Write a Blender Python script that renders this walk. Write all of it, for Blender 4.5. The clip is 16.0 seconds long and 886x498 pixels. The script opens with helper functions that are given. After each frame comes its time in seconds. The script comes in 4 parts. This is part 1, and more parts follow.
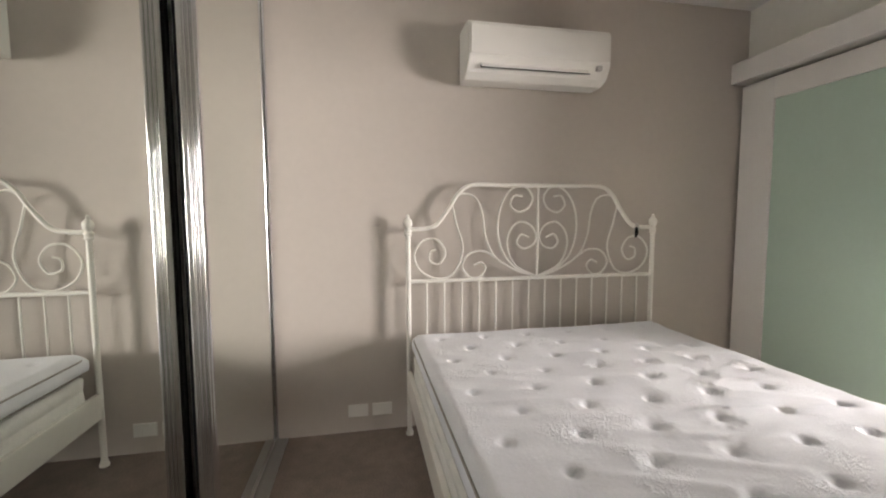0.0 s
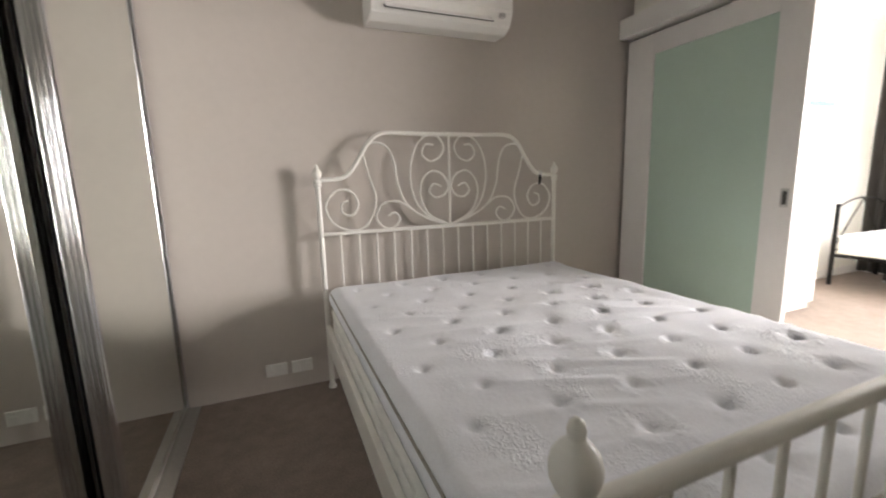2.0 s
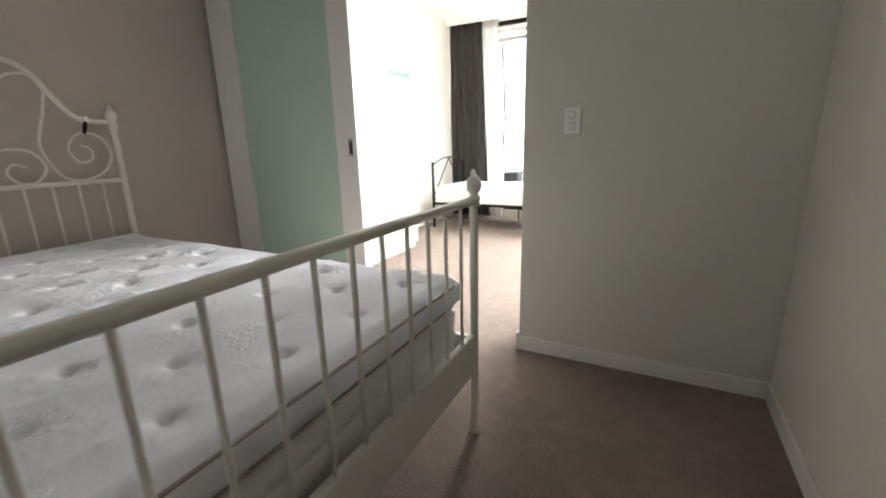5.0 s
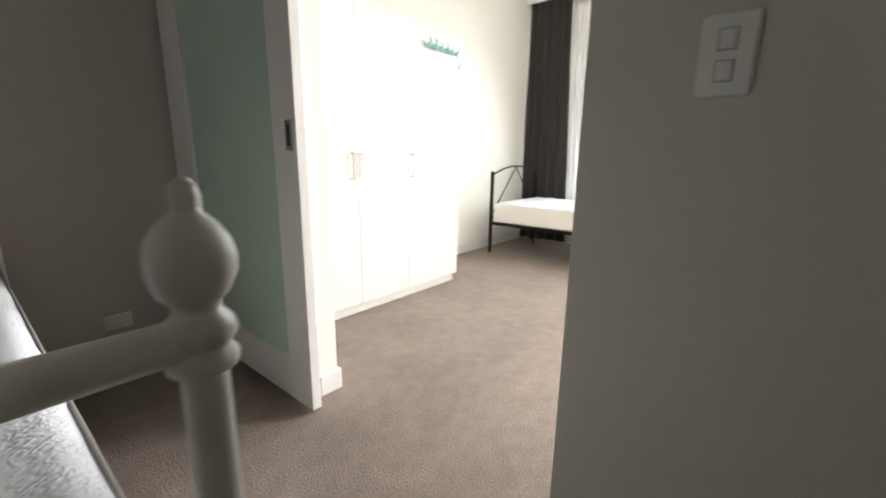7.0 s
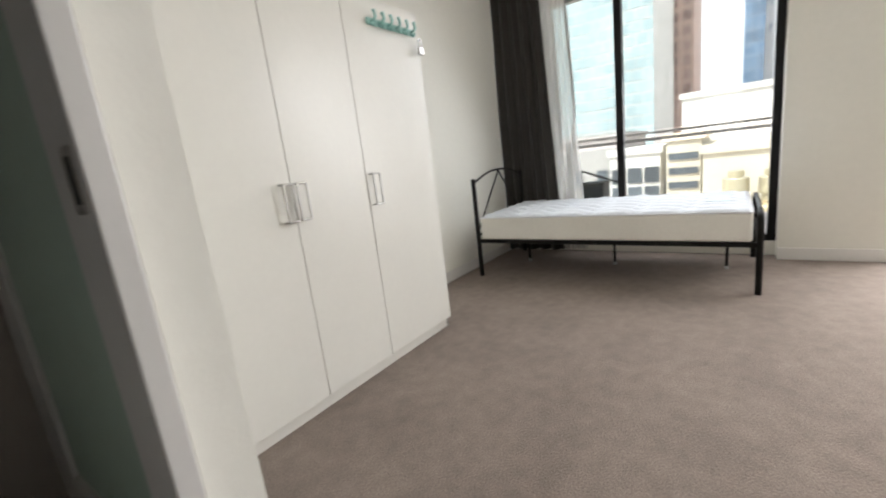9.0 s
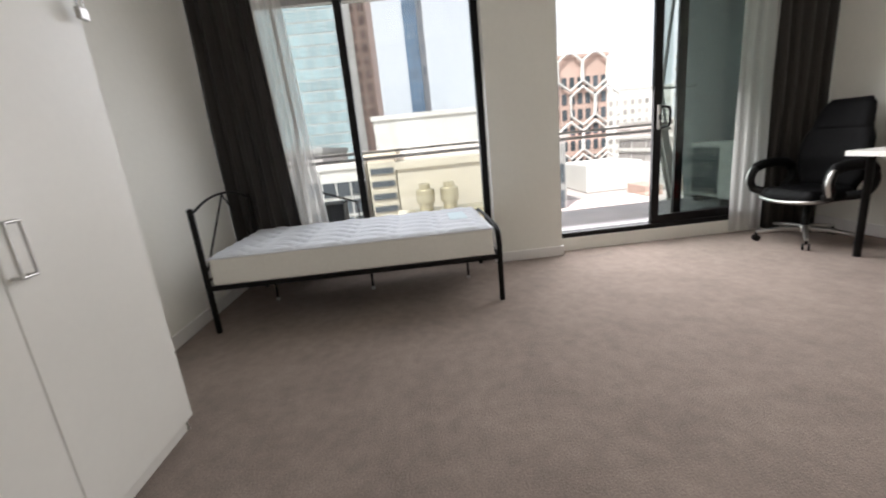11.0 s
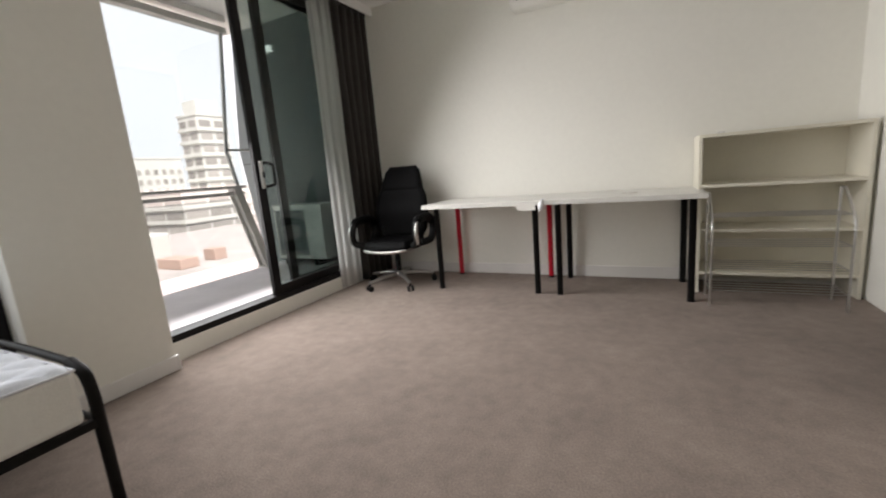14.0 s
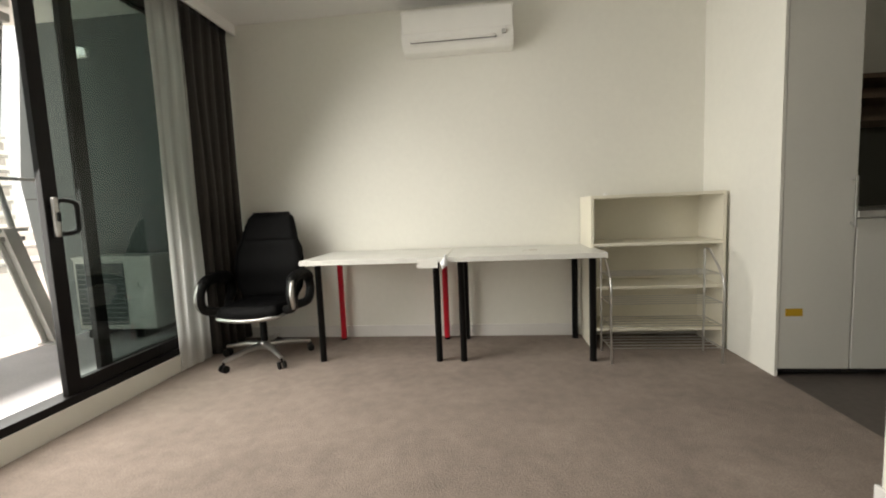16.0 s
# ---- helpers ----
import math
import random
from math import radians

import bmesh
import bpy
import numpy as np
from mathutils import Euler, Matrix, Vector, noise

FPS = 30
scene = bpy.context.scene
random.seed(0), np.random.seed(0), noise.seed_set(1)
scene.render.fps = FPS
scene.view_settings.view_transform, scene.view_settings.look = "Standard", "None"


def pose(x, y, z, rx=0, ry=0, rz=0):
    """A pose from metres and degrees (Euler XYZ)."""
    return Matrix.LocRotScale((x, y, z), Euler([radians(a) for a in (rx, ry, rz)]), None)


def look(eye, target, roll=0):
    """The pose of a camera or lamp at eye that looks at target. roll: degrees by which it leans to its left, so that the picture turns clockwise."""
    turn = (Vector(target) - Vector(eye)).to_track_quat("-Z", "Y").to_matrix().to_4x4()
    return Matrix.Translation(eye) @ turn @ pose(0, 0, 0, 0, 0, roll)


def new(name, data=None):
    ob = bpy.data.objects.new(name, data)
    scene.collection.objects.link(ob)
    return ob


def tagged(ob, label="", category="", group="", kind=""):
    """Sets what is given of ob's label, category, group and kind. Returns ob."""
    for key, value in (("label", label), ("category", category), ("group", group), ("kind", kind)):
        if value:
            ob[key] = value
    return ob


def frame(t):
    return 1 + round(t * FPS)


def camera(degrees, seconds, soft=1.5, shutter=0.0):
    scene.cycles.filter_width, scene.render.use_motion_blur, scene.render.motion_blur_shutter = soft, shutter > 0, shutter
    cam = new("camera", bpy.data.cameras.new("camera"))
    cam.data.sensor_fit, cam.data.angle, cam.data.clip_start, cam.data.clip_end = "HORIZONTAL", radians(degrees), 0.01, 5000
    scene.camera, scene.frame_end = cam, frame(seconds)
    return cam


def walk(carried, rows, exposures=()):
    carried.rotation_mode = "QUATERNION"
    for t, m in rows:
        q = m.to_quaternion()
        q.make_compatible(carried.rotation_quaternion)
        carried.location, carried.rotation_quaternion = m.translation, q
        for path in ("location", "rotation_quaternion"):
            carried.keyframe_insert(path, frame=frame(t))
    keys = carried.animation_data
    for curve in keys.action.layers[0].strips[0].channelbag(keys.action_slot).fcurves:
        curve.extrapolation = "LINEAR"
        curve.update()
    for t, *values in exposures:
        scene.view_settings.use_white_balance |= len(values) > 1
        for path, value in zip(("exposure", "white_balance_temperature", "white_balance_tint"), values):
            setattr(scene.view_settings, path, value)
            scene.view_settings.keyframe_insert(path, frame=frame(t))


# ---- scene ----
cam = camera(94.3, 16.0, 1.9, 0.35)
PATH = [
    (0, (0.142, -0.193, 1.267), (0.522, 1.764, 1.112), -0.2),
    (0.5, (0.152, -0.187, 1.33), (0.531, 1.775, 1.237), -0.3),
    (1, (0.162, -0.193, 1.313), (0.587, 1.757, 1.193), -0.5),
    (1.5, (0.154, -0.195, 1.249), (0.708, 1.714, 1.028), -0.9),
    (2, (0.152, -0.221, 1.18), (0.902, 1.603, 0.85), -1.6),
    (2.5, (0.143, -0.26, 1.102), (1.153, 1.417, 0.692), -2.3),
    (3, (0.162, -0.337, 1.059), (1.439, 1.129, 0.589), -2.7),
    (3.5, (0.228, -0.412, 1.044), (1.717, 0.824, 0.54), -2.7),
    (4, (0.351, -0.473, 1.044), (1.973, 0.579, 0.531), -2.5),
    (4.5, (0.51, -0.503, 1.05), (2.203, 0.433, 0.544), -2.0),
    (5, (0.721, -0.471, 1.039), (2.443, 0.422, 0.551), -1.4),
    (5.2, (0.826, -0.442, 1.039), (2.553, 0.444, 0.555), -1.1),
    (7.3, (1.998, -0.162, 0.975), (3.342, 1.253, 0.538), 2.2),
    (7.5, (2.075, -0.111, 0.979), (3.297, 1.411, 0.542), 2.4),
    (8, (2.205, 0.041, 1.002), (3.351, 1.625, 0.578), -1.4),
    (8.5, (2.317, 0.189, 1.016), (3.646, 1.622, 0.581), -5.4),
    (9, (2.434, 0.303, 1.004), (4.018, 1.455, 0.594), -6.8),
    (9.2, (2.484, 0.345, 1.008), (4.146, 1.380, 0.596), -6.7),
    (11.3, (2.874, 0.698, 1.076), (4.795, 0.432, 0.589), -5.5),
    (11.5, (2.944, 0.707, 1.057), (4.849, 0.33, 0.577), -5.4),
    (12, (3.155, 0.737, 1.046), (4.973, 0.058, 0.566), -5.6),
    (12.5, (3.363, 0.753, 1.03), (5.037, -0.232, 0.554), -5.8),
    (13, (3.531, 0.716, 1.023), (4.994, -0.566, 0.56), -5.8),
    (13.5, (3.66, 0.705, 1.019), (4.851, -0.844, 0.591), -5.5),
    (14, (3.811, 0.763, 1.021), (4.692, -0.995, 0.658), -4.8),
    (14.5, (3.889, 0.788, 1.036), (4.519, -1.088, 0.744), -4.4),
    (15, (3.969, 0.732, 1.064), (4.41, -1.204, 0.825), -4.0),
    (15.5, (4.102, 0.591, 1.067), (4.4, -1.378, 0.88), -3.3),
    (16, (4.212, 0.401, 1.068), (4.433, -1.578, 0.884), -2.4),
]
EXPOSURES = [(0.0, 4.85, 6850, 16), (2.5, 4.65, 6600, 15), (5.2, 4.4, 6450, 11), (7.5, 3.25, 6450, 11), (8.0, 2.93, 6400, 11), (9.0, 2.45, 6350, 11), (11.5, 1.8, 6300, 14), (14.0, 1.58, 6450, 13), (16.0, 1.76, 6900, 8)]
walk(cam, [(t, look(eye, target, roll)) for t, eye, target, roll in PATH], EXPOSURES)

# ---- light ----
SUN_ELEVATION, SUN_FROM = 52.0, (-0.80, 0.55)   # from behind the building: the windows lie in shade
world = bpy.data.worlds.new("sky")
scene.world = world
world.use_nodes = True
wn = world.node_tree.nodes
sky = wn.new("ShaderNodeTexSky")
sky.sky_type, sky.sun_disc = "NISHITA", False
sky.sun_elevation = radians(SUN_ELEVATION)
sky.sun_rotation = math.atan2(SUN_FROM[0], SUN_FROM[1])
sky.air_density, sky.dust_density, sky.ozone_density = 0.55, 5.0, 0.3
wn["Background"].inputs["Strength"].default_value = 0.135
# thin white cloud over most of the sky
cloud, amount, veil = wn.new("ShaderNodeTexNoise"), wn.new("ShaderNodeMapRange"), wn.new("ShaderNodeMix")
cloud.inputs["Scale"].default_value, cloud.inputs["Detail"].default_value = 2.2, 6.0
amount.inputs["From Min"].default_value, amount.inputs["From Max"].default_value = 0.35, 0.65
amount.inputs["To Min"].default_value, amount.inputs["To Max"].default_value = 0.84, 0.98
veil.data_type = "RGBA"
veil.inputs[7].default_value = (3.7, 3.6, 3.6, 1)
links = world.node_tree.links
links.new(wn.new("ShaderNodeTexCoord").outputs["Generated"], cloud.inputs["Vector"])
links.new(cloud.outputs["Fac"], amount.inputs["Value"])
links.new(amount.outputs[0], veil.inputs[0])
links.new(sky.outputs["Color"], veil.inputs[6])
links.new(veil.outputs[2], wn["Background"].inputs["Color"])
sun = new("sun", bpy.data.lights.new("sun", "SUN"))
sun.data.energy, sun.data.angle, sun.data.color = 2.7, radians(0.5), (1.0, 0.94, 0.86)
flat = math.cos(radians(SUN_ELEVATION))
sun.matrix_world = look((SUN_FROM[0] * flat * 60, SUN_FROM[1] * flat * 60, 60 * math.sin(radians(SUN_ELEVATION))), (0, 0, 0))


def window_light(name, y0, y1, z0, z1, watts, color):
    """The sky's light through an opening of the window wall."""
    lamp = new(name, bpy.data.lights.new(name, "AREA"))
    lamp.data.shape, lamp.data.size, lamp.data.size_y = "RECTANGLE", y1 - y0, z1 - z0
    lamp.data.energy, lamp.data.color = watts, color
    lamp.matrix_world = look((6.44, (y0 + y1) / 2, (z0 + z1) / 2), (2.44, (y0 + y1) / 2, (z0 + z1) / 2 - 2.4))
    lamp.data.spread = radians(142)
    return lamp


window_light("window_daylight", 0.10, 1.46, 0.62, 2.55, 4.2, (0.96, 0.975, 1.0))
window_light("door_daylight", -2.10, -0.62, 0.25, 2.55, 20.0, (0.98, 0.965, 0.95))


# ---- materials ----
def material(name, color, rough=0.6, metal=0.0, grain=0.0, grain_size=40.0, stain=0.0, stain_size=1.5, bump=0.0, bump_size=120.0, gloss=0.5, sheen=0.0, random=0.0, patch=0.0, patch_size=20.0):
    """Colour varied at two scales, with fine relief; sizes are repeats in a metre."""
    m = bpy.data.materials.new(name)
    m.use_nodes = True
    n, l = m.node_tree.nodes, m.node_tree.links
    p = n["Principled BSDF"]
    p.inputs["Roughness"].default_value, p.inputs["Metallic"].default_value = rough, metal
    p.inputs["Specular IOR Level"].default_value = gloss
    if sheen:
        p.inputs["Sheen Weight"].default_value = sheen
    place = n.new("ShaderNodeTexCoord").outputs["Object"]
    base = n.new("ShaderNodeRGB")
    base.outputs[0].default_value = (*color, 1)
    out = base.outputs[0]
    for size, amount in ((grain_size, grain), (stain_size, stain), (patch_size, patch)):
        if not amount:
            continue
        t = n.new("ShaderNodeTexNoise")
        t.inputs["Scale"].default_value, t.inputs["Detail"].default_value = size, 5.0
        l.new(place, t.inputs["Vector"])
        r = n.new("ShaderNodeMapRange")
        r.inputs["From Min"].default_value, r.inputs["From Max"].default_value = 0.3, 0.7
        r.inputs["To Min"].default_value, r.inputs["To Max"].default_value = 1 - amount, 1 + amount
        l.new(t.outputs["Fac"], r.inputs["Value"])
        mul = n.new("ShaderNodeVectorMath")
        mul.operation = "SCALE"
        l.new(out, mul.inputs[0])
        l.new(r.outputs[0], mul.inputs["Scale"])
        out = mul.outputs[0]
    if random:
        info = n.new("ShaderNodeObjectInfo")
        r = n.new("ShaderNodeMapRange")
        r.inputs["To Min"].default_value, r.inputs["To Max"].default_value = 1 - random, 1 + random
        l.new(info.outputs["Random"], r.inputs["Value"])
        mul = n.new("ShaderNodeVectorMath")
        mul.operation = "SCALE"
        l.new(out, mul.inputs[0])
        l.new(r.outputs[0], mul.inputs["Scale"])
        out = mul.outputs[0]
    l.new(out, p.inputs["Base Color"])
    if bump:
        t = n.new("ShaderNodeTexNoise")
        t.inputs["Scale"].default_value, t.inputs["Detail"].default_value = bump_size, 4.0
        l.new(place, t.inputs["Vector"])
        b = n.new("ShaderNodeBump")
        b.inputs["Strength"].default_value, b.inputs["Distance"].default_value = bump, 0.01
        l.new(t.outputs["Fac"], b.inputs["Height"])
        l.new(b.outputs[0], p.inputs["Normal"])
    return m


def pane_material(name, color, gloss=0.03):
    """Thin tinted window glass: light goes straight through, a little is mirrored."""
    m = bpy.data.materials.new(name)
    m.use_nodes = True
    n, l = m.node_tree.nodes, m.node_tree.links
    n.remove(n["Principled BSDF"])
    clear, shine, mix = n.new("ShaderNodeBsdfTransparent"), n.new("ShaderNodeBsdfGlossy"), n.new("ShaderNodeMixShader")
    clear.inputs["Color"].default_value = (*color, 1)
    shine.inputs["Roughness"].default_value = 0.01
    mix.inputs[0].default_value = gloss
    l.new(clear.outputs[0], mix.inputs[1])
    l.new(shine.outputs[0], mix.inputs[2])
    l.new(mix.outputs[0], n["Material Output"].inputs["Surface"])
    return m


def sheer_material(name, color, through_share, kind="ShaderNodeBsdfTransparent"):
    m = bpy.data.materials.new(name)
    m.use_nodes = True
    n, l = m.node_tree.nodes, m.node_tree.links
    n.remove(n["Principled BSDF"])
    d, t, c, m1, m2 = n.new("ShaderNodeBsdfDiffuse"), n.new("ShaderNodeBsdfTranslucent"), n.new(kind), n.new("ShaderNodeMixShader"), n.new("ShaderNodeMixShader")
    d.inputs["Color"].default_value = t.inputs["Color"].default_value = (*color, 1)
    m1.inputs[0].default_value, m2.inputs[0].default_value = 0.5, through_share
    l.new(d.outputs[0], m1.inputs[1]), l.new(t.outputs[0], m1.inputs[2])
    l.new(m1.outputs[0], m2.inputs[1]), l.new(c.outputs[0], m2.inputs[2])
    l.new(m2.outputs[0], n["Material Output"].inputs["Surface"])
    return m


WHITE_PAINT = material("white wall paint", (0.85, 0.835, 0.765), 0.65, grain=0.012, grain_size=25, stain=0.02, stain_size=0.9, bump=0.06, bump_size=90)
TAUPE_PAINT = material("taupe wall paint", (0.56, 0.51, 0.46), 0.7, grain=0.015, grain_size=25, stain=0.03, stain_size=0.8, bump=0.06, bump_size=90)
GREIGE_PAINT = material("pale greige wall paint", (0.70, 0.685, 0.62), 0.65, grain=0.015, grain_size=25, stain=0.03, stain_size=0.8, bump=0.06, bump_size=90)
CEILING_PAINT = material("ceiling paint", (0.86, 0.85, 0.83), 0.8, stain=0.02, bump=0.04)
TRIM_PAINT = material("white trim paint", (0.8, 0.78, 0.75), 0.35, grain=0.01, stain=0.03, stain_size=3, bump=0.02, bump_size=60)
CARPET = material("brown carpet", (0.25, 0.202, 0.172), 0.95, grain=0.15, grain_size=120, stain=0.10, stain_size=3.0, bump=0.5, bump_size=130, gloss=0.1, sheen=0.06, patch=0.10, patch_size=14)
KITCHEN_FLOOR = material("dark kitchen floor", (0.09, 0.075, 0.065), 0.45, grain=0.15, grain_size=30, stain=0.1, bump=0.05)
BED_METAL = material("white powder coated steel", (0.82, 0.80, 0.74), 0.32, grain=0.01, stain=0.03, stain_size=8, bump=0.02, bump_size=200)
DARK_METAL = material("dark brown coated steel", (0.008, 0.007, 0.006), 0.5, gloss=0.15, grain=0.1, stain=0.1, bump=0.02)
BLACK_ALU = material("black window aluminium", (0.007, 0.006, 0.006), 0.45, gloss=0.2, grain=0.05, stain=0.1, stain_size=6, bump=0.01)
CHROME = material("polished chrome", (0.78, 0.78, 0.8), 0.12, 1.0, stain=0.04, stain_size=12)
STILE = material("satin chrome stile", (0.8, 0.8, 0.82), 0.22, 1.0, stain=0.05, stain_size=9)
BRUSHED = material("brushed steel", (0.55, 0.54, 0.52), 0.32, 1.0, grain=0.05, grain_size=80, stain=0.05)
MIRROR = material("mirror", (0.83, 0.86, 0.82), 0.012, 1.0)
FROSTED = material("green frosted glass", (0.50, 0.64, 0.54), 0.35, grain=0.01, stain=0.03, stain_size=2)
LAMINATE = material("white laminate", (0.80, 0.785, 0.73), 0.3, grain=0.008, stain=0.02, stain_size=2.5, bump=0.01, bump_size=30)
SHELF_BOARD = material("cream laminate shelf board", (0.78, 0.74, 0.62), 0.4, grain=0.012, stain=0.03, stain_size=3, bump=0.01, bump_size=30)
DESK_TOP = material("worn white tabletop", (0.72, 0.71, 0.66), 0.38, grain=0.02, stain=0.06, stain_size=6, bump=0.02)
TICKING = material("quilted white mattress fabric", (0.87, 0.885, 0.925), 0.85, grain=0.03, grain_size=150, stain=0.03, stain_size=7, bump=0.10, bump_size=75, gloss=0.2)
TICKING_SIDE = material("pale mattress border fabric", (0.86, 0.85, 0.81), 0.85, grain=0.05, grain_size=160, stain=0.06, stain_size=7, bump=0.5, bump_size=120, gloss=0.2)
def stitched_relief(m, size=62.0, height=0.0028):
    """Worm-like stitched patches over a fabric, left plain between them."""
    n, l = m.node_tree.nodes, m.node_tree.links
    old = n["Principled BSDF"].inputs["Normal"].links[0].from_node
    place = n.new("ShaderNodeTexCoord").outputs["Object"]
    worm, area, ridge, mask, mul, b = n.new("ShaderNodeTexNoise"), n.new("ShaderNodeTexNoise"), n.new("ShaderNodeMapRange"), n.new("ShaderNodeMapRange"), n.new("ShaderNodeMath"), n.new("ShaderNodeBump")
    worm.inputs["Scale"].default_value, worm.inputs["Distortion"].default_value, worm.inputs["Detail"].default_value = size, 1.6, 1.0
    area.inputs["Scale"].default_value = 4.6
    l.new(place, worm.inputs["Vector"]), l.new(place, area.inputs["Vector"])
    ridge.inputs["From Min"].default_value, ridge.inputs["From Max"].default_value = 0.42, 0.66
    mask.inputs["From Min"].default_value, mask.inputs["From Max"].default_value = 0.50, 0.68
    l.new(worm.outputs["Fac"], ridge.inputs["Value"]), l.new(area.outputs["Fac"], mask.inputs["Value"])
    mul.operation = "MULTIPLY"
    l.new(ridge.outputs[0], mul.inputs[0]), l.new(mask.outputs[0], mul.inputs[1])
    b.inputs["Strength"].default_value, b.inputs["Distance"].default_value = 0.7, height
    l.new(mul.outputs[0], b.inputs["Height"]), l.new(old.outputs[0], b.inputs["Normal"])
    l.new(b.outputs[0], n["Principled BSDF"].inputs["Normal"])


stitched_relief(TICKING)
PIPING = material("grey piping", (0.36, 0.34, 0.31), 0.8, grain=0.1)
PLAIN_SHEET = material("cream mattress cover", (0.82, 0.795, 0.73), 0.8, grain=0.02, stain=0.04, bump=0.15)
CURTAIN = material("dark grey curtain", (0.030, 0.026, 0.022), 0.9, grain=0.15, grain_size=300, stain=0.06, bump=0.3, bump_size=400, sheen=0.1)
SHEER = sheer_material("sheer white curtain", (0.8, 0.79, 0.76), 0.36)
PLASTIC = material("white plastic", (0.86, 0.85, 0.81), 0.3, stain=0.02, stain_size=5)
DARK_PLASTIC = material("dark vent plastic", (0.05, 0.05, 0.048), 0.5)
BLACK_PLASTIC = material("black plastic", (0.005, 0.005, 0.005), 0.45, gloss=0.2, grain=0.1)
BLACK_LEATHER = material("worn black leather", (0.003, 0.003, 0.0032), 0.55, gloss=0.1, grain=0.2, grain_size=60, stain=0.2, stain_size=6, bump=0.35, bump_size=180)
RED_PAINT = material("red painted steel", (0.55, 0.012, 0.03), 0.35, stain=0.06)
MINT = material("mint green plastic", (0.36, 0.62, 0.58), 0.4, stain=0.04)
YELLOW = material("amber sticker", (0.62, 0.38, 0.03), 0.5, stain=0.05)
PAPER = material("pale blue paper label", (0.62, 0.74, 0.78), 0.7, stain=0.03)
SCUFF = material("brown scuff", (0.32, 0.2, 0.13), 0.7)
CONCRETE = material("pale balcony concrete", (0.74, 0.70, 0.71), 0.85, grain=0.06, grain_size=60, stain=0.09, stain_size=2, bump=0.2, bump_size=60)
GREY_RENDER = material("blue grey rendered wall", (0.185, 0.205, 0.21), 0.8, grain=0.03, stain=0.06, stain_size=1.2, bump=0.1)
GALV = material("grey painted steel", (0.50, 0.49, 0.47), 0.45, 0.1, stain=0.08, stain_size=5)
CLEAR_PANE = pane_material("lightly tinted window glass", (0.88, 0.89, 0.89))
RAIL_PANE = pane_material("grey tinted balcony glass", (0.84, 0.87, 0.87))
TINTED_PANE = pane_material("tinted door glass", (0.70, 0.745, 0.73))


# ---- helpers for shapes ----
def box(bm, x0, x1, y0, y1, z0, z1, bevel=0.0, segments=2):
    made = bmesh.ops.create_cube(bm, size=1.0)["verts"]
    for v in made:
        v.co = ((x0 + x1) / 2 + v.co.x * (x1 - x0), (y0 + y1) / 2 + v.co.y * (y1 - y0), (z0 + z1) / 2 + v.co.z * (z1 - z0))
    if bevel:
        edges = list({e for v in made for e in v.link_edges})
        bmesh.ops.bevel(bm, geom=edges, offset=bevel, segments=segments, affect="EDGES", profile=0.5)
    return bm


def boxes(*rows, bevel=0.0):
    bm = bmesh.new()
    for row in rows:
        box(bm, *row, bevel=bevel)
    return bm


def smooth_path(points, steps=6):
    """A soft curve through a few points."""
    p = [Vector(q) for q in points]
    p = [2 * p[0] - p[1], *p, 2 * p[-1] - p[-2]]
    out = []
    for a, b, c, d in zip(p, p[1:], p[2:], p[3:]):
        for i in range(steps):
            t = i / steps
            out.append(0.5 * (2 * b + (c - a) * t + (2 * a - 5 * b + 4 * c - d) * t * t + (3 * b - a - 3 * c + d) * t ** 3))
    return [*out, p[-2]]


def tube(bm, points, radius, sides=8, closed=False):
    """A round bar along points; radius is a number or one for each point."""
    pts = [Vector(q) for q in points]
    n = len(pts)
    radii = radius if isinstance(radius, (list, tuple)) else [radius] * n
    side, rings = None, []
    for i, q in enumerate(pts):
        a, b = (pts[i - 1], pts[(i + 1) % n]) if closed else (pts[max(i - 1, 0)], pts[min(i + 1, n - 1)])
        way = (b - a).normalized()
        if side is None:
            side = way.orthogonal().normalized()
        side = (side - way * side.dot(way)).normalized()
        other = way.cross(side)
        rings.append([bm.verts.new(q + radii[i] * (math.cos(2 * math.pi * k / sides) * side + math.sin(2 * math.pi * k / sides) * other)) for k in range(sides)])
    pairs = list(zip(rings, rings[1:])) + ([(rings[-1], rings[0])] if closed else [])
    for a, b in pairs:
        for k in range(sides):
            bm.faces.new((a[k], a[(k + 1) % sides], b[(k + 1) % sides], b[k])).smooth = True
    if not closed:
        sharp_cap(bm, list(reversed(rings[0])))
        sharp_cap(bm, rings[-1])
    return bm


def sharp_cap(bm, ring):
    for e in bm.faces.new(ring).edges:
        e.smooth = False


def lathe(bm, profile, x=0.0, y=0.0, z=0.0, sides=16):
    """Profile of (radius, height) turned round a standing axis."""
    rings = [[bm.verts.new((x + r * math.cos(2 * math.pi * k / sides), y + r * math.sin(2 * math.pi * k / sides), z + h)) for k in range(sides)] for r, h in profile]
    for a, b in zip(rings, rings[1:]):
        for k in range(sides):
            bm.faces.new((a[k], a[(k + 1) % sides], b[(k + 1) % sides], b[k])).smooth = True
    sharp_cap(bm, list(reversed(rings[0])))
    sharp_cap(bm, rings[-1])
    return bm


def finish(name, bm, mat):
    bmesh.ops.recalc_face_normals(bm, faces=bm.faces)
    data = bpy.data.meshes.new(name)
    bm.to_mesh(data)
    bm.free()
    data.materials.append(mat)
    ob = new(name, data)
    ob.shadow_terminator_geometry_offset = 0.0
    return ob


def part(name, bm, mat, parent, label=""):
    ob = finish(name, bm, mat)
    ob.parent = parent
    return tagged(ob, label)


